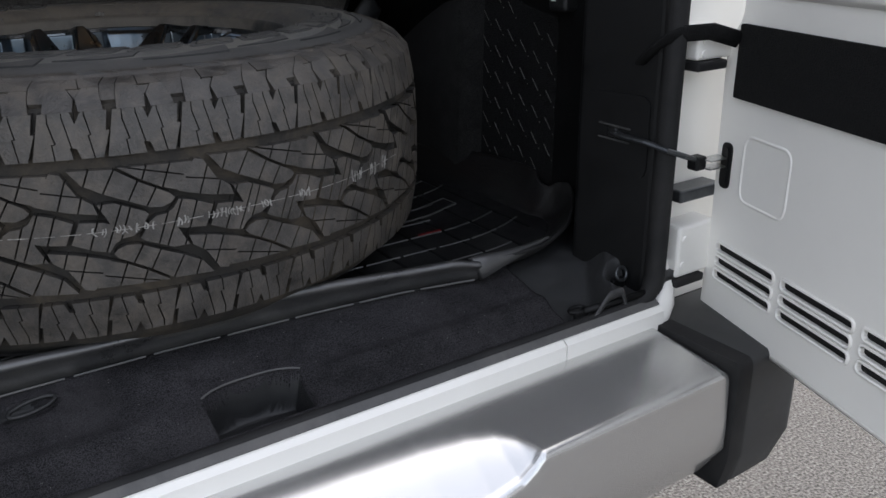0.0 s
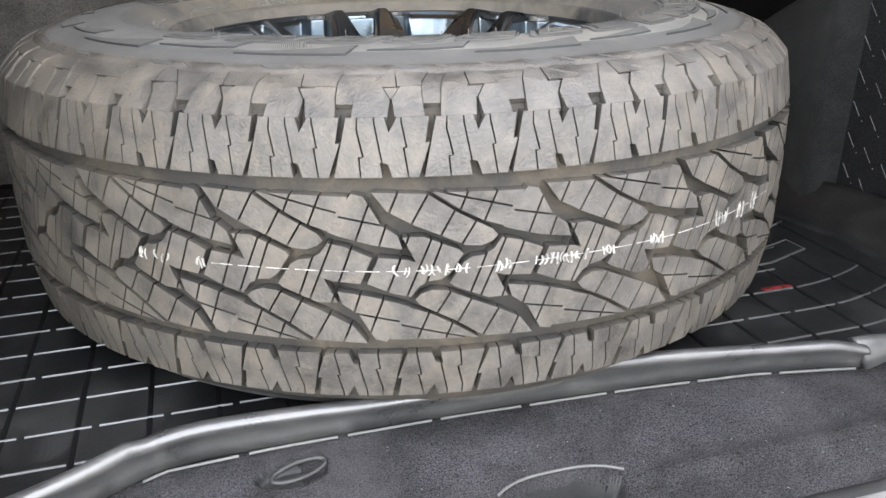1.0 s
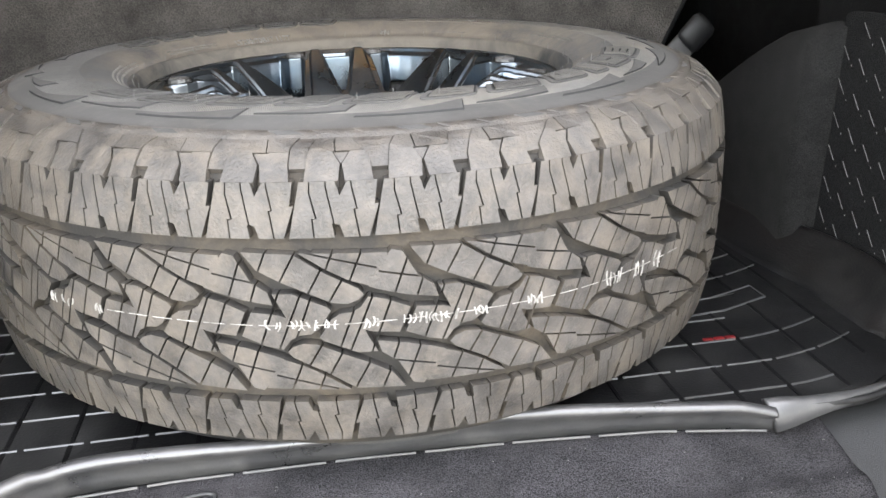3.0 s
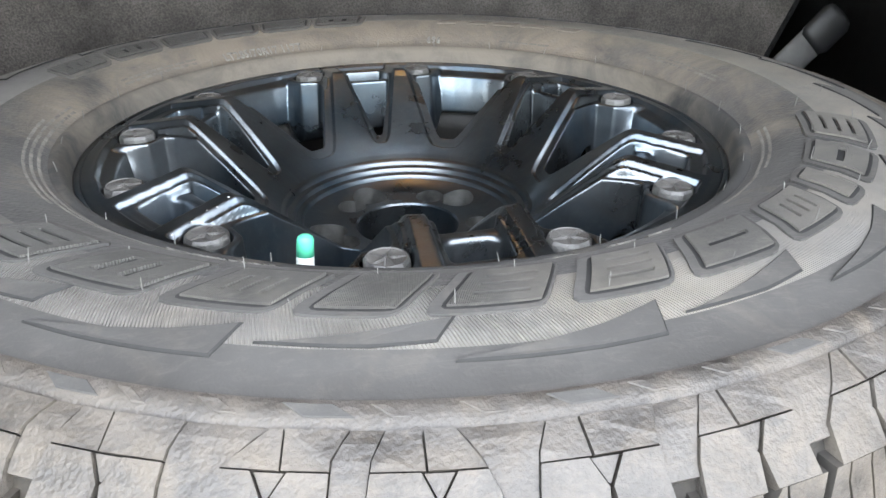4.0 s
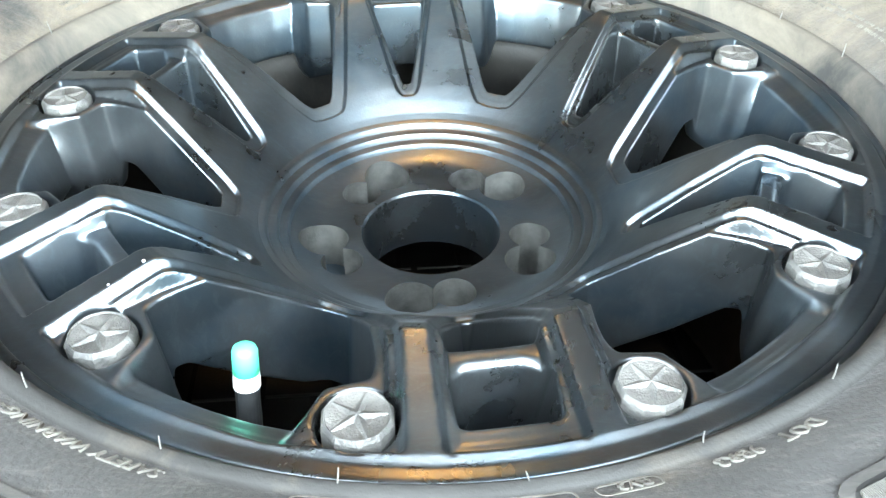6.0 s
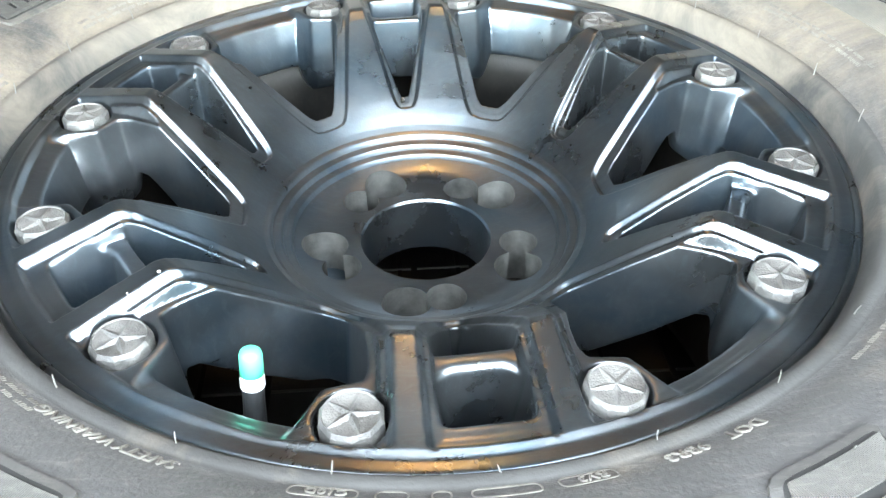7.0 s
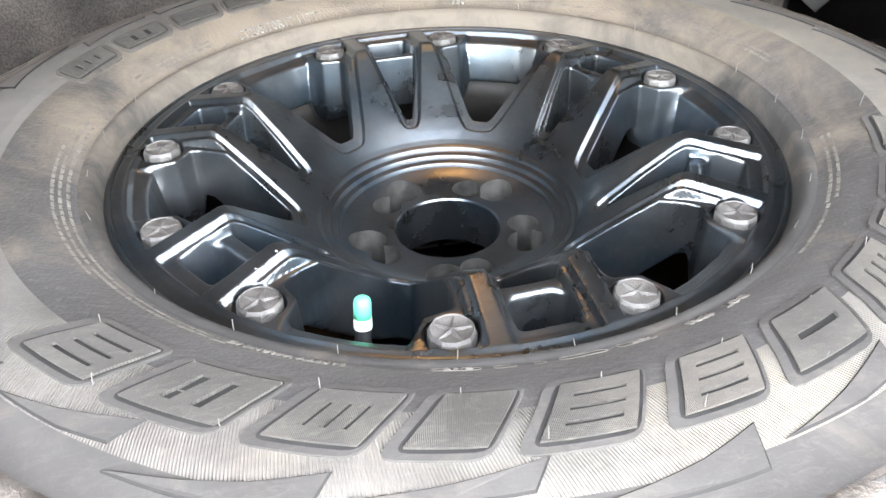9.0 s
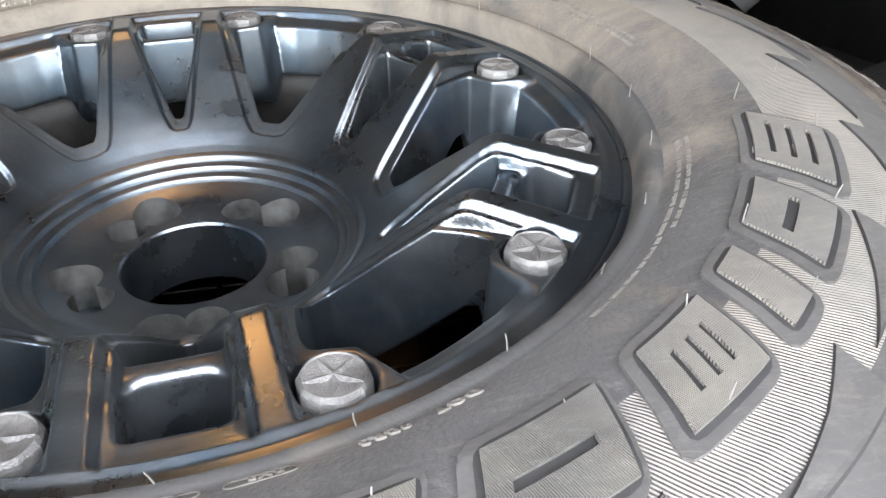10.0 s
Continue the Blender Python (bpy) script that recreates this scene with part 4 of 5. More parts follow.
def fine_edges(poly, longest=9.0):
    out = []
    for i in range(len(poly)):
        a, b = Vector(poly[i]), Vector(poly[(i + 1) % len(poly)])
        k = max(1, int((b - a).length / longest))
        out += [tuple(a + (b - a) * j / k) for j in range(k)]
    return out


def tread_to(u, z, h):
    a = u / 413.5
    r = crown(z) - DEPTH - 0.002 + h
    return r * math.cos(a), r * math.sin(a), ZC + z / 1000


def block_mesh(name, pieces, turn=False, drop=0.0):
    bm = bmesh.new()
    for poly in pieces:
        q = [(116 - x, -y) for x, y in poly] if turn else poly
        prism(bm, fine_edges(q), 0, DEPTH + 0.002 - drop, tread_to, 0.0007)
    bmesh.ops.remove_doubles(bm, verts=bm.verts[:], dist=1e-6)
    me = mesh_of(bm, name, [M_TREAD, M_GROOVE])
    # block sides take the darkened groove rubber, so that gaps read as shaded
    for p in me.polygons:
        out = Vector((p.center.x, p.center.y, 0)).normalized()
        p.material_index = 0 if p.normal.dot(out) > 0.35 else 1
    return me


LEAF = siped([(0, 58), (38, 56), (60, 41), (84, 28), (88, 23), (84, 19), (76, 16), (65, 17), (48, 25), (28, 34), (10, 44)],
             [((18, 58), (15, 51)), ((36, 51), (27, 35)), ((56, 41), (47, 25)), ((70, 31), (62, 18))])
WEDGE = siped([(42, 57), (107, 55), (102, 45), (94, 29), (77, 35), (61, 44)], [((66, 55), (60, 41)), ((84, 48), (78, 34)), ((74, 50), (104, 42))])
TOOTH = siped([(-14, 57), (-6, 55), (-1, 46), (5, 35), (17, 26), (20, 16), (-3, 20), (-24, 26), (-32, 29), (-24, 46)],
              [((-26, 41), (6, 34)), ((-8, 35), (-13, 22)), ((8, 31), (3, 17))])
HEART = siped([(-6, -10), (3, 10), (23, 8), (29, 6), (26, 13), (20, 25), (35, 25), (60, 14), (63, 11), (53, -4), (47, -8), (38, -9), (31, -13), (25, -21), (12, -18)],
              [((18, 8), (8, -18)), ((35, 10), (24, -16)), ((48, 20), (37, -8))])
SHOULDER = [[(-25, 68), (-16, 108), (-8.9, 108), (-9.6, 100), (-5.6, 82), (-8.4, 82), (-7.4, 68)],
            [(-6.2, 68), (-7.2, 81), (-4.2, 82), (-8.4, 100), (-8, 108), (2.6, 108), (2.6, 104), (7.4, 78), (6.4, 78), (8, 68)],
            [(15, 68), (12, 77), (8.5, 78), (3.7, 104), (3.7, 108), (10, 108), (13, 98), (19, 108), (21.2, 108), (21.4, 104), (24.4, 88.5), (22.4, 88), (25.4, 68)],
            [(26.6, 68), (23.7, 87.5), (25.7, 88), (22.6, 104), (22.2, 108), (41, 108), (38, 91), (41, 91), (33, 68)]]
shapes = [block_mesh("tread_block", s, t) for s in (LEAF, WEDGE, TOOTH, HEART) for t in (False, True)]
shoulders = [block_mesh("shoulder_block", SHOULDER, t) for t in (False, True)]
START = radians(-107.06)
for c in range(21):
    for me in shapes:
        ob = new("tread_block", me)
        ob.parent = tyre
        ob.rotation_euler.z = START + 2 * math.pi * c / 21
for c in range(42):
    for me in shoulders:
        ob = new("shoulder_block", me)
        ob.parent = tyre
        ob.rotation_euler.z = START + 2 * math.pi * c / 42


def shoulder_to(u, v, h):
    """v runs from the tread's edge (0) up to the sidewall's ridge (1)."""
    a = u / 413.5
    r = 0.4045 - 0.0305 * v
    z = ZC + 0.1075 + 0.0230 * math.sin(v * math.pi / 2 * 0.95)
    return (r - 0.006 + h * 0.7) * math.cos(a), (r - 0.006 + h * 0.7) * math.sin(a), z - 0.006 + h


# shoulder: a plain panel over each groove, a notched lug of several facets over each block
PITCH = 61.85
PANEL_TOPS = ((-3, 30), (0, 13), (-21, 14), (-2, 19))


def panel_edges(lo, hi):
    """Left and right edge of a panel at a share v of the shoulder's height."""
    rows = ((-0.05, -5.0, 5.0), (0.30, -6.5, 6.5), (0.62, min(-6.0, lo * 0.6), max(6.5, hi * 0.62)), (0.97, lo, hi))

    def at(v):
        for (v0, l0, r0), (v1, l1, r1) in zip(rows, rows[1:]):
            if v <= v1:
                f = (v - v0) / (v1 - v0)
                return l0 + (l1 - l0) * f, r0 + (r1 - r0) * f
        return lo, hi
    return at


def panel_mesh(lo, hi):
    at = panel_edges(lo, hi)
    levels = (0.20, 0.30, 0.46, 0.62, 0.80, 0.97)
    bm = bmesh.new()
    for v0, v1 in zip(levels, levels[1:]):
        prism(bm, [(-18 + at(v0)[0], v0), (-18 + at(v0)[1], v0), (-18 + at(v1)[1], v1), (-18 + at(v1)[0], v1)], 0, 0.0069, shoulder_to)
    bmesh.ops.remove_doubles(bm, verts=bm.verts[:], dist=1e-6)
    return mesh_of(bm, "side_panel", M_TREAD)


def lug_mesh(here, after):
    """The lug between one panel and the next one's left edge."""
    e = 0.55
    left = lambda v: (-18 + panel_edges(*here)(v)[1] + e, v)
    right = lambda v: (-18 + PITCH + panel_edges(*after)(v)[0] - e, v)
    m = 15.0
    split = min(max(m - 6.0, left(0.97)[0] + 5), right(0.97)[0] - 5)
    bm = bmesh.new()
    pieces = [([left(-0.05), (m - 2.6, -0.05), (m - 0.9, 0.25), (m - 6.5, 0.50), left(0.50), left(0.30)], 0.0083),
              ([(m + 2.6, -0.05), right(-0.05), right(0.30), right(0.50), (m + 7.0, 0.50), (m + 0.7, 0.25)], 0.0083),
              ([(m - 0.5, 0.285), (m + 0.4, 0.285), (m + 5.8, 0.50), (m - 5.4, 0.50)], 0.0070),
              ([left(0.52), (split + 1.2, 0.52), (split, 0.97), left(0.97), left(0.62)], 0.0075),
              ([(split + 2.2, 0.52), right(0.52), right(0.62), right(0.97), (split + 1.0, 0.97)], 0.0079)]
    for pts, h in pieces:
        prism(bm, pts, 0, h, shoulder_to, 0.0005)
    return mesh_of(bm, "side_lug", M_TREAD)


kinds = [c % 4 for c in range(40)] + [2, 1]
panels = [panel_mesh(*t) for t in PANEL_TOPS]
lugs = {}
for c in range(42):
    key = (PANEL_TOPS[kinds[c]], PANEL_TOPS[kinds[(c + 1) % 42]])
    if key not in lugs:
        lugs[key] = lug_mesh(*key)
    for name, me in (("side_panel", panels[kinds[c]]), ("side_lug", lugs[key])):
        ob = new(name, me)
        ob.parent = tyre
        ob.rotation_euler.z = START + 2 * math.pi * c / 42


# -- moulded detail of the upper sidewall --
def wall_to(a, r, h):
    x, y = arc_xy(r, a)
    return x, y, side_z(r) - 0.001 + h


def polar_plate(pts, h, bevel=0.0, bm=None, fine=1.2):
    """A plate on the sidewall over a polygon of (degrees, radius)."""
    bm = bm or bmesh.new()
    q = []
    for i in range(len(pts)):
        a, b = pts[i], pts[(i + 1) % len(pts)]
        k = max(1, int(abs(b[0] - a[0]) / fine), int(abs(b[1] - a[1]) / 0.006))
        q += [(a[0] + (b[0] - a[0]) * j / k, a[1] + (b[1] - a[1]) * j / k) for j in range(k)]
    # work in millimetre-like units so that the bevel is even
    s = math.radians(1) * 0.3
    prism(bm, [(a * s, r) for a, r in q], 0, h + 0.001, lambda x, y, z: wall_to(x / s, y, z), bevel)
    return bm


# ribbed band with a saw-toothed outer edge
bm = bmesh.new()
rows = []
N = 720
for i in range(N + 1):
    a = 360 * i / N
    r_out = 0.3450
    rows.append([bm.verts.new(wall_to(a, 0.287 + (r_out - 0.287) * k / 4, (0.0016 if 0 < k < 4 else 0.0012) if k not in (0, 4) else 0.0005)) for k in range(5)])
for p, q in zip(rows, rows[1:]):
    for k in range(4):
        bm.faces.new((p[k], q[k], q[k + 1], p[k + 1]))
part("ribbed_band", bm, M_RIB, tyre, "dusty finely ribbed band")
# smooth shards lying in the band, every other one joined to the rim of the band
for i in range(24):
    tip = -124.4 + 15 * i
    if i % 2:
        pts = ((-15.5, 0.3465), (-14.6, 0.3445), (-10, 0.3400), (-5, 0.3345), (0, 0.3265), (-1.1, 0.3465), (-6, 0.3470), (-11, 0.3470))
    else:
        pts = ((-13.7, 0.3375), (-7, 0.3300), (0, 0.3205), (-1.5, 0.3355), (-6, 0.3378))
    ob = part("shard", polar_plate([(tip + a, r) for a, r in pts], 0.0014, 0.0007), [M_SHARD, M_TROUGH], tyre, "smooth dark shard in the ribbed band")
    # sloping flanks get the trough colour, a painted shade line round the shard
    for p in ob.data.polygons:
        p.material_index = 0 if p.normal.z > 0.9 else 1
# outer ring of moulded bars, low and slanted, in runs of three
for i in range(72):
    a = 5.0 * i
    w = (2.9, 0.9, 1.3)[i % 3]
    bm = polar_plate([(a, 0.3645), (a + w, 0.3645), (a + w + 1.3, 0.3698), (a + 1.3, 0.3698)], 0.0006, 0.0003)
    part("moulded_bar", bm, M_SHARD if i % 3 == 0 else M_TREAD, tyre)


def dense(pts, n=3):
    out = []
    for i in range(len(pts)):
        a, b = pts[i], pts[(i + 1) % len(pts)]
        out += [(a[0] + (b[0] - a[0]) * j / n, a[1] + (b[1] - a[1]) * j / n) for j in range(n)]
    return out


def ring_plate(outer, inner, h):
    """A raised band between two outlines of (degrees, radius) with as many points."""
    bm = bmesh.new()
    o, i = dense(outer), dense(inner)
    rows = [[bm.verts.new(wall_to(a, r, z)) for a, r in loop] for loop, z in ((o, 0.0), (o, h), (i, h), (i, 0.0))]
    for p, q in zip(rows, rows[1:]):
        for k in range(len(p)):
            j = (k + 1) % len(p)
            bm.faces.new((p[k], p[j], q[j], q[k]))
    return bm


def name_block(a0, a1, r0=0.2835, r1=0.3165, lean=-3.4, inner=2):
    """One plain raised block of the maker's name: halo, trough, ribbed field with a slot; no letter."""
    s = math.radians(1) * 0.3

    def quad(grow, b0=a0, b1=a1, q0=r0, q1=r1, rad=0.006):
        g = grow / s
        k = lean / 0.033
        pts = [((b0 - g) * s, q0 - grow), ((b1 + g) * s, q0 - grow), ((b1 + g + k * (q1 - q0 + 2 * grow)) * s, q1 + grow), ((b0 - g + k * (q1 - q0 + 2 * grow)) * s, q1 + grow)]
        return [(x / s, y) for x, y in rounded(pts, rad, 3)]
    block = part("name_block", ring_plate(quad(0.0040, rad=0.008), quad(0.0008, rad=0.0058), 0.0027), M_SHARD, tyre)
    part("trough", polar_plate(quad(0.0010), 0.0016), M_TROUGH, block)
    # the ribbed field is a plain slanted slab, whole, with a slit or with a hole
    k = lean / 0.033
    e = 0.0014

    def local(u, v):
        rr = r0 + e + v * (r1 - r0 - 2 * e)
        return (a0 + e / s + u * (a1 - a0 - 2 * e / s) + k * (rr - r0), rr)

    holes = {1: (), 2: ((0.28, 0.40, 0.20, 0.80), (0.60, 0.72, 0.20, 0.80)), 3: ((0.18, 0.82, 0.43, 0.57),), 4: ((0.24, 0.31, 0.24, 0.76), (0.465, 0.535, 0.24, 0.76), (0.69, 0.76, 0.24, 0.76)), 5: ((0.20, 0.84, 0.20, 0.28), (0.20, 0.84, 0.46, 0.54), (0.20, 0.84, 0.72, 0.80))}[inner]
    cuts = sorted({0.0, 1.0, *(v for h in holes for v in h[2:])})
    bm = bmesh.new()
    for v0, v1 in zip(cuts, cuts[1:]):
        gaps = sorted((h[0], h[1]) for h in holes if h[2] <= v0 and v1 <= h[3])
        us = [0.0, *(u for g in gaps for u in g), 1.0]
        for u0, u1 in zip(us[::2], us[1::2]):
            polar_plate([local(u0, v0), local(u1, v0), local(u1, v1), local(u0, v1)], 0.0027, 0.0, bm)
    bmesh.ops.remove_doubles(bm, verts=bm.verts[:], dist=1e-5)
    part("field", bm, M_LETTER, block)


for a0, a1, n in ((-136.8, -128.3, 5), (-125.0, -115.6, 2), (-112.4, -104.6, 4), (-101.8, -95.2, 1), (-92.0, -84.2, 5), (-80.8, -73.2, 5), (-70.0, -61.2, 3), (-57.8, -49.8, 4),
                  (-46.8, -42.8, 1), (-39.7, -31.6, 3), (-28.7, -18.7, 5)):
    name_block(a0, a1, inner=n)
for a0, a1, n in ((147, 157, 4), (135, 144.5, 2), (124, 132.5, 5), (114, 122, 1), (103, 112, 3), (92, 101, 2)):
    name_block(a0, a1, r0=0.284, r1=0.307, lean=-2.0, inner=n)
for a0, a1 in ((71, 75), (64.5, 68.5), (58.5, 63), (52, 57), (45, 49)):
    part("name_mark", polar_plate([(a0, 0.2835), (a1, 0.2835), (a1 - 0.8, 0.2935), (a0 - 0.8, 0.2935)], 0.0008, 0.0003), M_BEAD, tyre)


def ring_text(body, r, start, size, mat=None):
    """Raised words round the sidewall, tops outwards, running clockwise."""
    cu = bpy.data.curves.new("text", "FONT")
    cu.body, cu.size, cu.extrude, cu.resolution_u = body, size, 0.0007, 2
    ob = new("text", cu)
    dg = bpy.context.evaluated_depsgraph_get()
    me = bpy.data.meshes.new_from_object(ob.evaluated_get(dg))
    bpy.data.objects.remove(ob)
    for v in me.vertices:
        rr = r + v.co.y
        a = start - math.degrees(v.co.x / (r + size * 0.4))
        x, y = arc_xy(rr, a)
        v.co = (x, y, side_z(rr) + 0.0004 + v.co.z)
    me.materials.clear()
    me.materials.append(mat or M_TEXT)
    o = new("raised_text", me)
    o.parent = tyre
    return o


ring_text("SAFETY WARNING", 0.2520, -112.2, 0.0074)
ring_text("LT285/70R17 117T", 0.2515, 124.5, 0.0105)
ring_text("696", 0.2525, 77.0, 0.0100)
ring_text("DOT", 0.2522, -65.0, 0.0078)
ring_text("9BR3", 0.2522, -70.6, 0.0078)
ring_text("RV3", 0.2510, -79.0, 0.0064)
ring_text("C10D", 0.2508, -98.8, 0.0060)
# moulded plaques round the codes: raised rims, two of them round a blank field
for a0, a1 in ((-78.2, -82.9), (-84.2, -89.6), (-91.0, -92.6), (-94.2, -96.8), (-98.0, -103.4)):
    s = math.radians(1) * 0.3
    pts = rounded([(a1 * s, 0.2493), (a0 * s, 0.2493), (a0 * s, 0.2566), (a1 * s, 0.2566)], 0.0035, 4)
    ins = rounded([(a1 * s + 0.0007, 0.2500), (a0 * s - 0.0007, 0.2500), (a0 * s - 0.0007, 0.2559), (a1 * s + 0.0007, 0.2559)], 0.0029, 4)
    part("raised_plaque", ring_plate([(x / s, y) for x, y in pts], [(x / s, y) for x, y in ins], 0.0014), M_TEXT, tyre)
random.seed(11)
small = bmesh.new()
for base_a, count, rr in ((-126, 16, 0.2530), (-126, 16, 0.2572), (-20, 14, 0.2545), (-20, 14, 0.2585), (150, 14, 0.2545), (150, 14, 0.2585), (60, 8, 0.2565), (-40, 10, 0.2555), (-147, 36, 0.2530), (-147, 36, 0.2572), (-147, 30, 0.2612), (25, 16, 0.2640), (25, 16, 0.2680)):
    a, last = base_a, base_a - 1.25 * count
    while a > last:
        # one word: a few fine ticks
        for k in range(random.randint(3, 8)):
            w = random.uniform(0.13, 0.26)
            q = rr + random.choice((0.0, 0.0, 0.0005))
            polar_plate([(a - w, q), (a, q), (a, rr + 0.0019), (a - w * random.uniform(0.5, 1.0), rr + 0.0019)], 0.0004, 0.0, small)
            a -= w + 0.13
        a -= 0.35
tagged(part("small_print", small, M_FINE, tyre), kind="stuff")
# rubber vent nubs
bm = bmesh.new()
tube(bm, [(0, 0, -0.001), (0.0003, 0, 0.004), (0.0008, 0.0004, 0.0085)], [0.00034, 0.0003, 0.00022], n=5)
nub_me = mesh_of(bm, "vent_nub", M_NUB)
random.seed(7)
spots = [(0.2442, -141 + 13.5 * k) for k in range(26)] + [(0.2845 + 0.030 * (k % 2), -137 + 6.1 * k) for k in range(22)]
for r, a in spots:
    ob = new("vent_nub", nub_me)
    ob.parent = tyre
    x, y = arc_xy(r, a)
    ob.location = (x, y, side_z(r))
    ob.rotation_euler = (random.uniform(-0.2, 0.2), random.uniform(-0.2, 0.2), random.uniform(0, 6.28))
    ob.scale = (1, 1, random.uniform(0.5, 1.1))

# -- chalk marks round the tread, as plain strokes --
def chalk_to(u, z, h):
    a = u / 413.5
    r = crown(z) + h - 0.0004
    return r * math.cos(a), r * math.sin(a), ZC + z / 1000


random.seed(5)
chalk_groups = [(-132.5, 2), (-130, 2), (-125, 2), (-104.2, 2), (-101.5, 4), (-99, 4), (-94.2, 3), (-90, 3), (-88, 4), (-86, 3), (-82.4, 3), (-76, 4), (-65, 4), (-61, 3), (-57, 2)]
for a, n in chalk_groups:
    for k in range(n + 1):
        bm = bmesh.new()
        u = a * 7.217 + 3.4 * k - 2 * n + random.uniform(-1.4, 1.4)
        tall = 1.7 if a > -70 else 1.0
        z0, z1 = tall * random.uniform(-5.5, -2.5), tall * random.uniform(2, 5)
        lean, w = random.uniform(-2.4, 2.4), random.uniform(0.45, 0.9)
        bow = random.uniform(-2.2, 2.2)
        # a short bowed stroke
        line = [(u + lean * f + bow * math.sin(math.pi * f), z0 + (z1 - z0) * f) for f in (0.0, 0.25, 0.5, 0.75, 1.0)]
        prism(bm, [(x + w, z) for x, z in line] + [(x - w, z) for x, z in line[::-1]], 0, 0.0008, chalk_to)
        part("chalk_stroke", bm, M_CHALK, tyre, "white chalk stroke")
for i in range(24):
    a0 = -124 + 3.0 * i
    bm = bmesh.new()
    pts = [(a0 * 7.217 + 2.16 * k, 0.6 * math.sin(a0 * 0.2 + k * 0.1)) for k in range(9)]
    prism(bm, [(u, v - 0.3) for u, v in pts] + [(u, v + 0.3) for u, v in pts[::-1]], 0, 0.0006, chalk_to)
    part("chalk_line", bm, M_CHALK, tyre)

# -- rim --
PAIR = 33.75         # middle of the first pair of spokes, in degrees
RIM_ARM = ((0.096, 0.2070), (0.102, 0.2125), (0.108, 0.2190), (0.115, 0.2262), (0.140, 0.2497), (0.162, 0.2685), (0.168, 0.2724), (0.172, 0.2734), (0.178, 0.2724), (0.222, 0.2645), (0.226, 0.2625), (0.240, 0.2620))
RIM_BACK = ((0.096, 0.165), (0.130, 0.182), (0.155, 0.203), (0.175, 0.222), (0.187, 0.225), (0.197, 0.220), (0.240, 0.2235))
FACE = 0.2615        # level of the pads, the bridge and the outer ring


def turned(pts, degrees):
    c, s = math.cos(radians(degrees)), math.sin(radians(degrees))
    return [(x * c - y * s, x * s + y * c) for x, y in pts]


def mirrored(half, radius):
    """A rounded outline from one half of it, mirrored over the x axis."""
    other = [(x, -y) for x, y in half[::-1] if y > 0]
    return rounded(half + other, radius, 4)


def inside_by(x, y, outline):
    """Distance from points to an outline, negative inside it."""
    p = np.array(outline)
    best = np.full(x.shape, 1e9)
    odd = np.zeros(x.shape, bool)
    for (ax, ay), (bx, by) in zip(p, np.roll(p, -1, 0)):
        ex, ey = bx - ax, by - ay
        if ex * ex + ey * ey < 1e-14:
            continue
        t = np.clip(((x - ax) * ex + (y - ay) * ey) / (ex * ex + ey * ey), 0, 1)
        best = np.minimum(best, np.hypot(x - ax - t * ex, y - ay - t * ey))
        if abs(ey) > 1e-12:
            odd ^= ((ay > y) != (by > y)) & (x < ax + (y - ay) * ex / ey)
    return np.where(odd, -best, best)


def blend_max(a, b, k):
    h = np.maximum(k - np.abs(a - b), 0) / k
    return np.maximum(a, b) + h * h * k * 0.25


def ease(v):
    v = np.clip(v, 0, 1)
    return v * v * (3 - 2 * v)


def knots(r, table):
    return np.interp(r, [a for a, _ in table], [b for _, b in table])


# outlines about the axis of a pair of spokes (panel, slot, pocket) or of the gap between two pairs (gap, window)
PANEL = mirrored([(0.1100, 0.0), (0.1105, 0.0062), (0.116, 0.0098), (0.166, 0.0243), (0.2215, 0.0262), (0.2225, 0.0)], 0.003)
GAP = mirrored([(0.1068, 0.0), (0.1072, 0.0120), (0.114, 0.0190), (0.1629, 0.0553), (0.1700, 0.0590), (0.2085, 0.0775), (0.2140, 0.0620), (0.2220, 0.030), (0.2228, 0.0)], 0.004)
WINDOW = mirrored([(0.1145, 0.0), (0.1148, 0.0075), (0.1190, 0.0122), (0.1640, 0.0440), (0.1725, 0.0485), (0.1800, 0.0500), (0.1905, 0.0365), (0.2085, 0.0350), (0.2112, 0.018), (0.2118, 0.0)], 0.002)
SLOT = mirrored([(0.1165, 0.0), (0.1168, 0.0040), (0.120, 0.0064), (0.162, 0.0178), (0.1700, 0.0186), (0.1718, 0.0160), (0.1722, 0.0)], 0.003)
POCKET = mirrored([(0.1800, 0.0), (0.1802, 0.0125), (0.1860, 0.0195), (0.2085, 0.0185), (0.2100, 0.0150), (0.2100, 0.0)], 0.003)


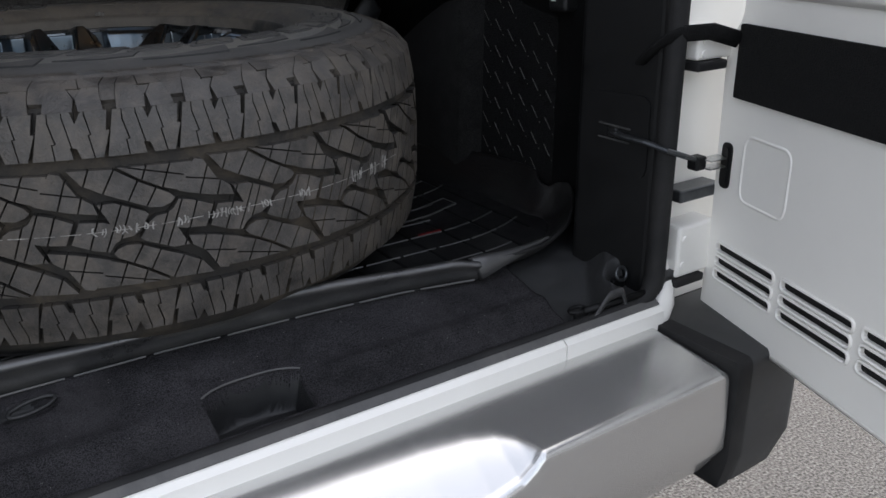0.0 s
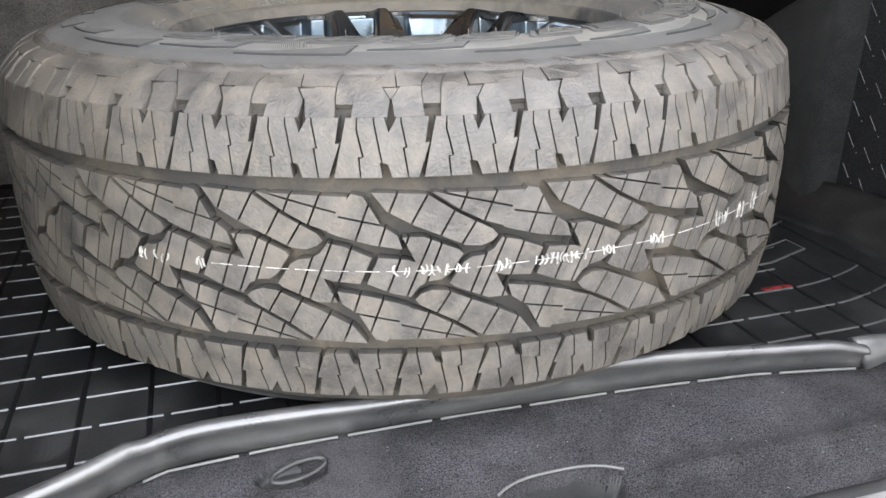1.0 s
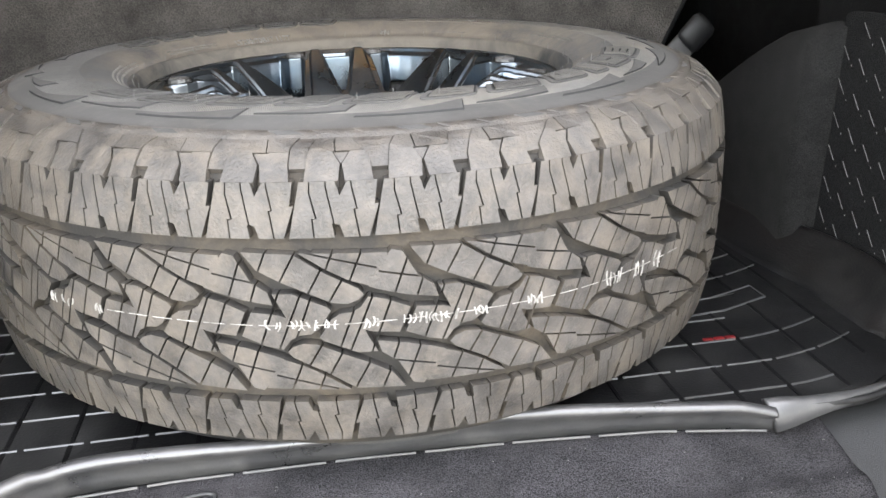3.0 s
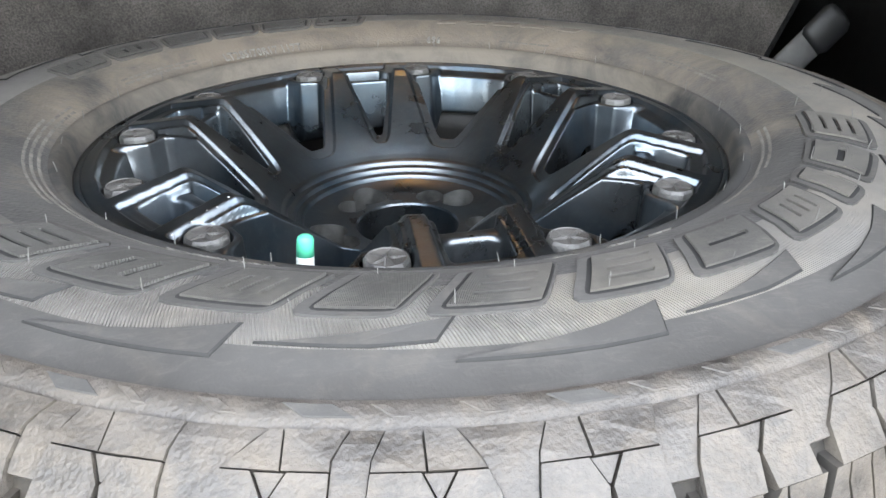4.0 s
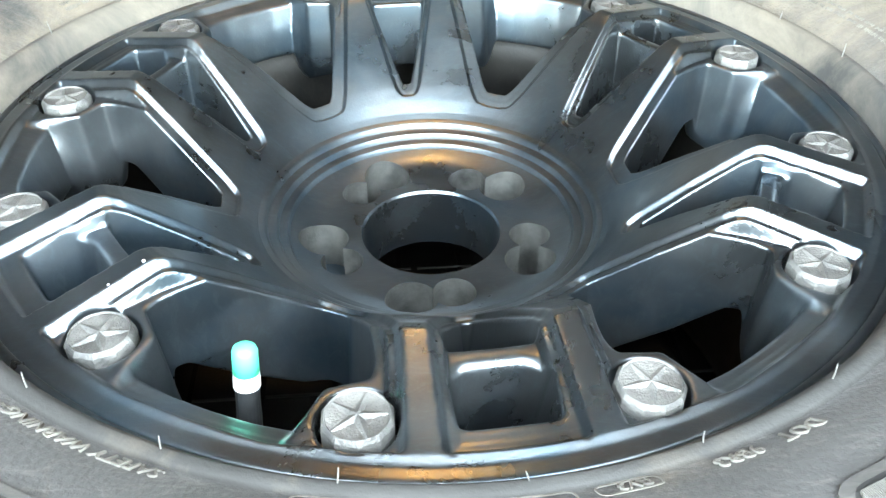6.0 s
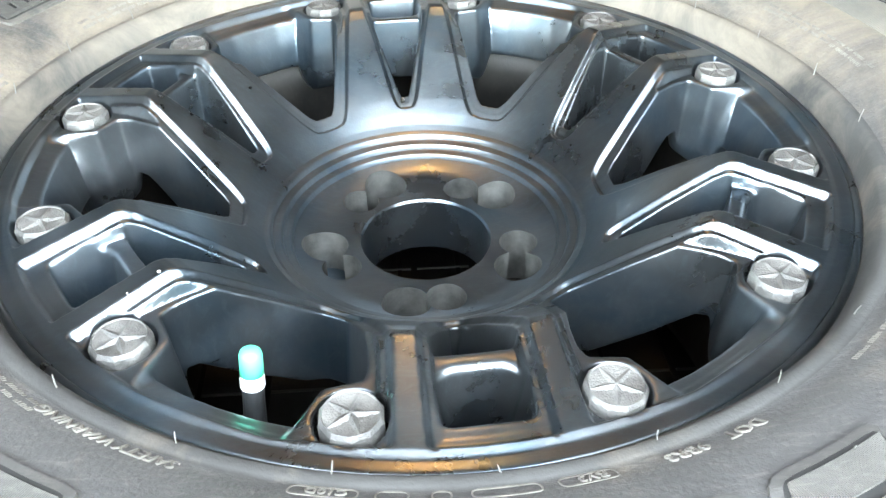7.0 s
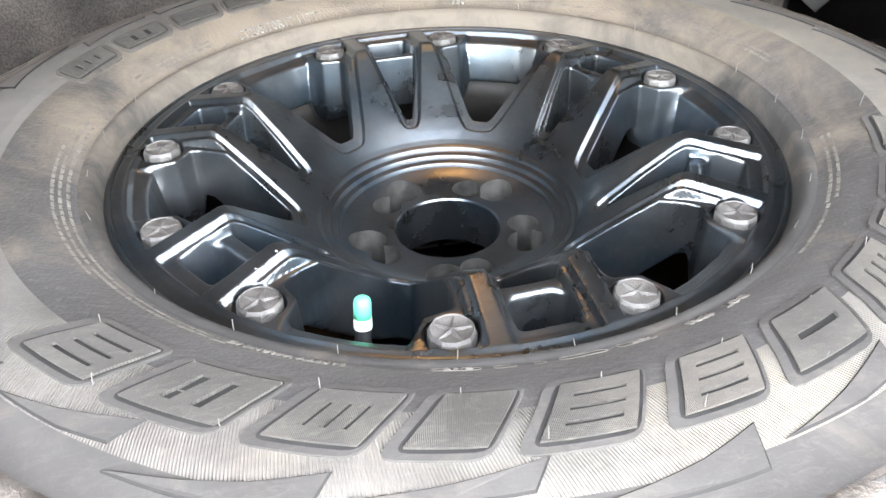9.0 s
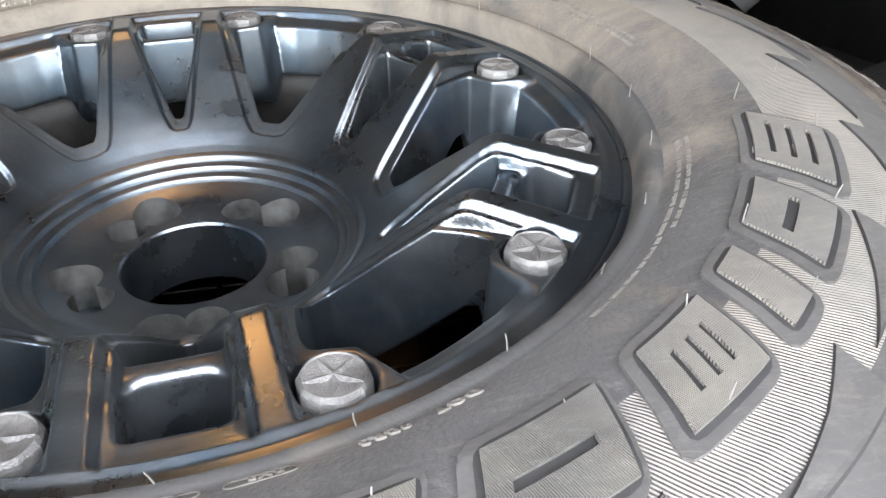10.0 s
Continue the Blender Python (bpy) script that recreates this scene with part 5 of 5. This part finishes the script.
def spokes(n=204, dr=0.00083, dz=0.00083):
    """The spoked part of the rim: one sixth of it as a solid between an upper and a lower face with openings, skinned and set six times round."""
    ang = np.radians(-30 + 60 * np.arange(n) / n)[:, None]
    rad = np.arange(0.0970, 0.2345, dr)[None, :]
    zz = np.arange(0.158, 0.279, dz)
    x, y = rad * np.cos(ang), rad * np.sin(ang)
    turn = np.where(ang > 0, -1.0, 1.0) * radians(30)
    gx, gy = x * np.cos(turn) - y * np.sin(turn), x * np.sin(turn) + y * np.cos(turn)
    r = rad + 0 * ang
    arm = knots(r, RIM_ARM)
    ledge = np.minimum(arm - 0.0048, FACE)
    edge = np.minimum(inside_by(x, y, PANEL), inside_by(gx, gy, GAP))
    # a bevel, a narrow ledge and, past the knee, a steep step down to the pads
    top = arm - np.minimum(arm - ledge, 0.0045) * np.clip((-edge - 0.0004) / 0.0028, 0, 1)
    top -= np.maximum(arm - ledge - 0.0045, 0) * np.clip((-edge - 0.0056) / 0.0016, 0, 1)
    win = inside_by(gx, gy, WINDOW)
    # between two pads the ring slopes down to the window
    dip = ease((0.037 - np.abs(gy)) / 0.005) * ease((r - 0.19) / 0.01)
    top = top - dip * np.clip(FACE - (0.2560 + (r - 0.2112) * 0.48), 0, 0.008)
    bx, by = 0.2072 * math.cos(radians(14.7)), 0.2072 * math.sin(radians(14.7))
    hole = np.hypot(x - bx, np.abs(y) - by)
    back = knots(r, RIM_BACK) - 0.018 * ease((0.026 - hole) / 0.006)
    slot, pocket = inside_by(x, y, SLOT), inside_by(x, y, POCKET)
    draft = 0.07 + 0.15 * ease((r - 0.198) / 0.010) * ease((0.037 - np.abs(gy)) / 0.006)
    lip = 0.0012 + 0.0040 * ease((0.192 - r) / 0.010)
    f = np.empty((n, rad.shape[1], len(zz)), np.float32)
    for k, z in enumerate(zz):
        g = z - top
        g = blend_max(g, -(win + draft * (FACE - z)), 0.0016)
        g = blend_max(g, -(slot + 0.10 * (FACE - z)), 0.0016)
        g = blend_max(g, -(pocket + 0.16 * (FACE - z)), lip)
        g = blend_max(g, back - z, 0.003)
        g = blend_max(g, -np.maximum(hole - 0.0150, 0.2480 - z), 0.0012)
        f[:, :, k] = blend_max(g, r - 0.2332, 0.002)
    f[:, 0, :] = np.maximum(f[:, 0, :], 0.0004)
    # one corner of the skin in each cell that the surface crosses
    nxt = np.roll(f, -1, 0)
    cell = [(nxt if a else f)[:, b:f.shape[1] - 1 + b, c:f.shape[2] - 1 + c] for a in (0, 1) for b in (0, 1) for c in (0, 1)]
    low = np.minimum.reduce(cell)
    high = np.maximum.reduce(cell)
    on = (low < 0) & (high >= 0)
    v = np.stack([c[on] for c in cell], 1).astype(float)
    corner = np.array([(a, b, c) for a in (0, 1) for b in (0, 1) for c in (0, 1)], float)
    total, count = np.zeros((len(v), 3)), np.zeros(len(v))
    for p in range(8):
        for q in range(p + 1, 8):
            if abs(corner[p] - corner[q]).sum() == 1:
                cross = (v[:, p] < 0) != (v[:, q] < 0)
                t = np.where(cross, v[:, p] / np.where(cross, v[:, p] - v[:, q], 1), 0)[:, None]
                total += np.where(cross[:, None], corner[p] + t * (corner[q] - corner[p]), 0)
                count += cross
    place = total / count[:, None] + np.argwhere(on)
    m = len(place)
    index = np.full(on.shape, -1)
    index[on] = np.arange(m)

    def at(i, j, k):
        return index[i % n, j, k] + m * (i // n)
    quads = []
    solid = f < 0
    # edges along the turn, the radius and the height
    i, j, k = np.nonzero(solid != np.roll(solid, -1, 0))
    ok = (j > 0) & (k > 0) & (j < on.shape[1]) & (k < on.shape[2])
    i, j, k = i[ok], j[ok], k[ok]
    quads.append((np.stack([at(i, j - 1, k - 1), at(i, j, k - 1), at(i, j, k), at(i, j - 1, k)], 1), solid[i, j, k]))
    i, j, k = np.nonzero(solid[:, :-1] != solid[:, 1:])
    ok = (k > 0) & (k < on.shape[2])
    i, j, k = i[ok], j[ok], k[ok]
    back_i = np.where(i == 0, 6 * n - 1, i - 1)
    quads.append((np.stack([at(back_i, j, k - 1), at(back_i, j, k), at(i, j, k), at(i, j, k - 1)], 1), solid[i, j, k]))
    i, j, k = np.nonzero(solid[:, :, :-1] != solid[:, :, 1:])
    ok = (j > 0) & (j < on.shape[1])
    i, j, k = i[ok], j[ok], k[ok]
    back_i = np.where(i == 0, 6 * n - 1, i - 1)
    quads.append((np.stack([at(back_i, j - 1, k), at(i, j - 1, k), at(i, j, k), at(back_i, j, k)], 1), solid[i, j, k]))
    quad = np.concatenate([np.where(s[:, None], q, q[:, ::-1]) for q, s in quads])
    verts, faces = [], []
    for s in range(6):
        a = np.radians(PAIR - 30 + 60 * s + 60 * (place[:, 0]) / n)
        rr = 0.0970 + dr * place[:, 1]
        verts.append(np.stack([rr * np.cos(a), rr * np.sin(a), 0.158 + dz * place[:, 2]], 1))
        faces.append((quad + s * m) % (6 * m))
    verts, faces = np.concatenate(verts), np.concatenate(faces)
    me = bpy.data.meshes.new("rim")
    me.vertices.add(len(verts))
    me.vertices.foreach_set("co", verts.ravel())
    me.loops.add(faces.size)
    me.loops.foreach_set("vertex_index", faces.ravel())
    me.polygons.add(len(faces))
    me.polygons.foreach_set("loop_start", np.arange(0, faces.size, 4))
    me.update(calc_edges=True)
    me.polygons.foreach_set("use_smooth", [True] * len(faces))
    me.materials.append(M_RIM)
    return me


rim = new("rim", spokes())
rim.parent = wheel
rim["label"] = "satin black six-spoke alloy rim with light dust"


def cut_away(target, fill):
    """Takes away from a solid what fill() builds."""
    cut = bmesh.new()
    fill(cut)
    cutter = part("cutter", cut, M_RIM)
    baked(target, ("BOOLEAN", {"object": cutter, "operation": "DIFFERENCE"}))
    bpy.data.objects.remove(cutter)


def lug_holes(da, rr, hole, z0):
    def fill(cut):
        for k in range(5):
            x, y = arc_xy(rr, -93 + 72 * k + da)
            prism(cut, [(x + hole * math.cos(2 * math.pi * i / 28), y + hole * math.sin(2 * math.pi * i / 28)) for i in range(28)], z0, 0.30)
    return fill


# hub with three turned steps, five pairs of lug holes and the open bore
hub_line = [(0.0405, 0.1885), (0.0415, 0.1900), (0.0640, 0.1900), (0.0690, 0.1906), (0.0740, 0.1921), (0.0785, 0.1941), (0.0822, 0.1959), (0.0826, 0.1975), (0.0834, 0.1992), (0.0842, 0.1997), (0.0868, 0.1998),
            (0.0880, 0.2002), (0.0885, 0.2022), (0.0893, 0.2037), (0.0902, 0.2041), (0.0928, 0.2042), (0.0940, 0.2047), (0.0945, 0.2066), (0.0953, 0.2082), (0.0962, 0.2088), (0.0990, 0.2096), (0.0990, 0.150), (0.0405, 0.150)]
bm = lathe(hub_line, n=192)
hub = part("hub", bm, M_RIM, rim, "turned black hub with stepped rings and lug holes")
cut_away(hub, lug_holes(-10.5, 0.0635, 0.0145, 0.160))
cut_away(hub, lug_holes(11.5, 0.0585, 0.0120, 0.10))
hub.data.materials.append(M_LUG)
for p in hub.data.polygons:
    if p.center.z > 0.1501 and abs(p.normal.z) < 0.5 and 0.043 < math.hypot(p.center.x, p.center.y) < 0.0785 and p.center.z < 0.1895:
        p.material_index = 1
smooth_by_angle(hub, 30)
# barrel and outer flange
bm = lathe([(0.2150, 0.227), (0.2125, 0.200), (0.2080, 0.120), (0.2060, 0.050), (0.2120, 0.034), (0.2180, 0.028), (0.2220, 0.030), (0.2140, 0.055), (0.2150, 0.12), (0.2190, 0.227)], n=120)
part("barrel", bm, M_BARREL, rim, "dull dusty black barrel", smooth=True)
bm = lathe([(0.2325, 0.250), (0.2325, 0.2605), (0.2335, 0.2625), (0.2350, 0.2632), (0.2366, 0.2620), (0.2376, 0.2590), (0.2376, 0.2450), (0.2340, 0.240)], n=200)
part("flange", bm, M_RIM, rim, smooth=True)
bm = lathe([(0.2275, 0.2570), (0.2280, 0.2590), (0.2300, 0.2592), (0.2306, 0.2570)], n=200)
part("flange_bead", bm, M_RIM, rim, smooth=True)


# bolts with a raised five-armed star on the head
def bolt_mesh():
    bm = bmesh.new()
    R, n = 0.0134, 60

    def ring_at(z, k, flat):
        out = []
        for i in range(n):
            a = 2 * math.pi * i / n
            m = (a + math.pi / 10) % (math.pi / 5) - math.pi / 10
            rr = R * k * ((1 - flat) + flat * math.cos(math.pi / 10) / math.cos(m))
            out.append(bm.verts.new((rr * math.cos(a), rr * math.sin(a), z)))
        return out
    rings = [ring_at(z, k, fl) for z, k, fl in ((-0.012, 0.99, 1), (0.0042, 1.0, 1), (0.0056, 0.985, 0.9), (0.0072, 0.90, 0.5), (0.0076, 0.87, 0.3), (0.0070, 0.82, 0), (0.0067, 0.5, 0))]
    for a, b in zip(rings, rings[1:]):
        for i in range(n):
            bm.faces.new((a[i], a[(i + 1) % n], b[(i + 1) % n], b[i]))
    bm.faces.new(rings[-1])
    # star: each arm is a ridge that falls to both sides
    top = bm.verts.new((0, 0, 0.0079))
    tips, roots = [], []
    for i in range(5):
        a, b = 2 * math.pi * i / 5, 2 * math.pi * (i + 0.5) / 5
        tips.append((bm.verts.new((0.0108 * math.cos(a), 0.0108 * math.sin(a), 0.0073)), [bm.verts.new((0.0110 * math.cos(a + d), 0.0110 * math.sin(a + d), 0.0066)) for d in (-0.11, 0.11)]))
        roots.append(bm.verts.new((0.0036 * math.cos(b), 0.0036 * math.sin(b), 0.0066)))
    for i in range(5):
        tip, (lo, hi) = tips[i]
        bm.faces.new((top, tip, hi, roots[i]))
        bm.faces.new((top, roots[i - 1], lo, tip))
        bm.faces.new((tip, lo, hi))
    return mesh_of(bm, "bolt", M_BOLT)


bolt_me = bolt_mesh()
random.seed(3)
for k in range(12):
    x, y = arc_xy(0.2072, PAIR + (14.7 if k % 2 == 0 else 45.3) + 60 * (k // 2))
    ob = new("bolt", bolt_me)
    ob.parent = rim
    ob.location = (x, y, 0.2575)
    ob.rotation_euler.z = random.uniform(0, 3)
# valve
bm = bmesh.new()
lathe([(0.0, 0.0130), (0.0028, 0.0128), (0.0044, 0.0115), (0.0050, 0.0095), (0.0052, 0.0), (0.0, 0.0)], n=20, bm=bm, closed=False)
v = part("valve_cap", bm, M_GREEN, rim, "bright green plastic valve cap", smooth=True)
bm = bmesh.new()
lathe([(0.0, 0.0002), (0.0052, 0.0), (0.0054, -0.0065), (0.0, -0.0065)], n=20, bm=bm, closed=False)
v2 = part("valve_ring", bm, M_CAPWHITE, rim, "white ring below the valve cap")
bm = bmesh.new()
lathe([(0.0, -0.005), (0.0048, -0.005), (0.0052, -0.030), (0.0070, -0.045), (0.0, -0.045)], n=20, bm=bm, closed=False)
v3 = part("valve_stem", bm, M_DARKSTEEL, rim, "grey valve stem")
vx, vy = arc_xy(0.1865, -116.3)
for o in (v, v2, v3):
    o.matrix_local = Matrix.Translation((vx, vy, 0.2515)) @ Matrix.Rotation(radians(9), 4, Vector((math.sin(radians(-116.3)), -math.cos(radians(-116.3)), 0)))

# pale dried specks on one spoke
random.seed(9)
for r, off in ((0.1725, 0.0325), (0.1830, 0.0368), (0.1885, 0.0340), (0.2010, 0.0385), (0.2050, 0.0352), (0.2150, 0.0394)):
    x, y = turned([(r, off)], PAIR - 180)[0]
    z = 0.2726 - 0.2043 * (r - 0.176) if r > 0.176 else 0.2733 if r > 0.168 else 0.2662
    bm = bmesh.new()
    bmesh.ops.create_icosphere(bm, subdivisions=1, radius=random.uniform(0.0005, 0.0015))
    for v_ in bm.verts:
        v_.co.z *= 0.5
    bmesh.ops.translate(bm, verts=bm.verts[:], vec=(x, y, z))
    part("dried_speck", bm, M_PRINT, rim, smooth=True)
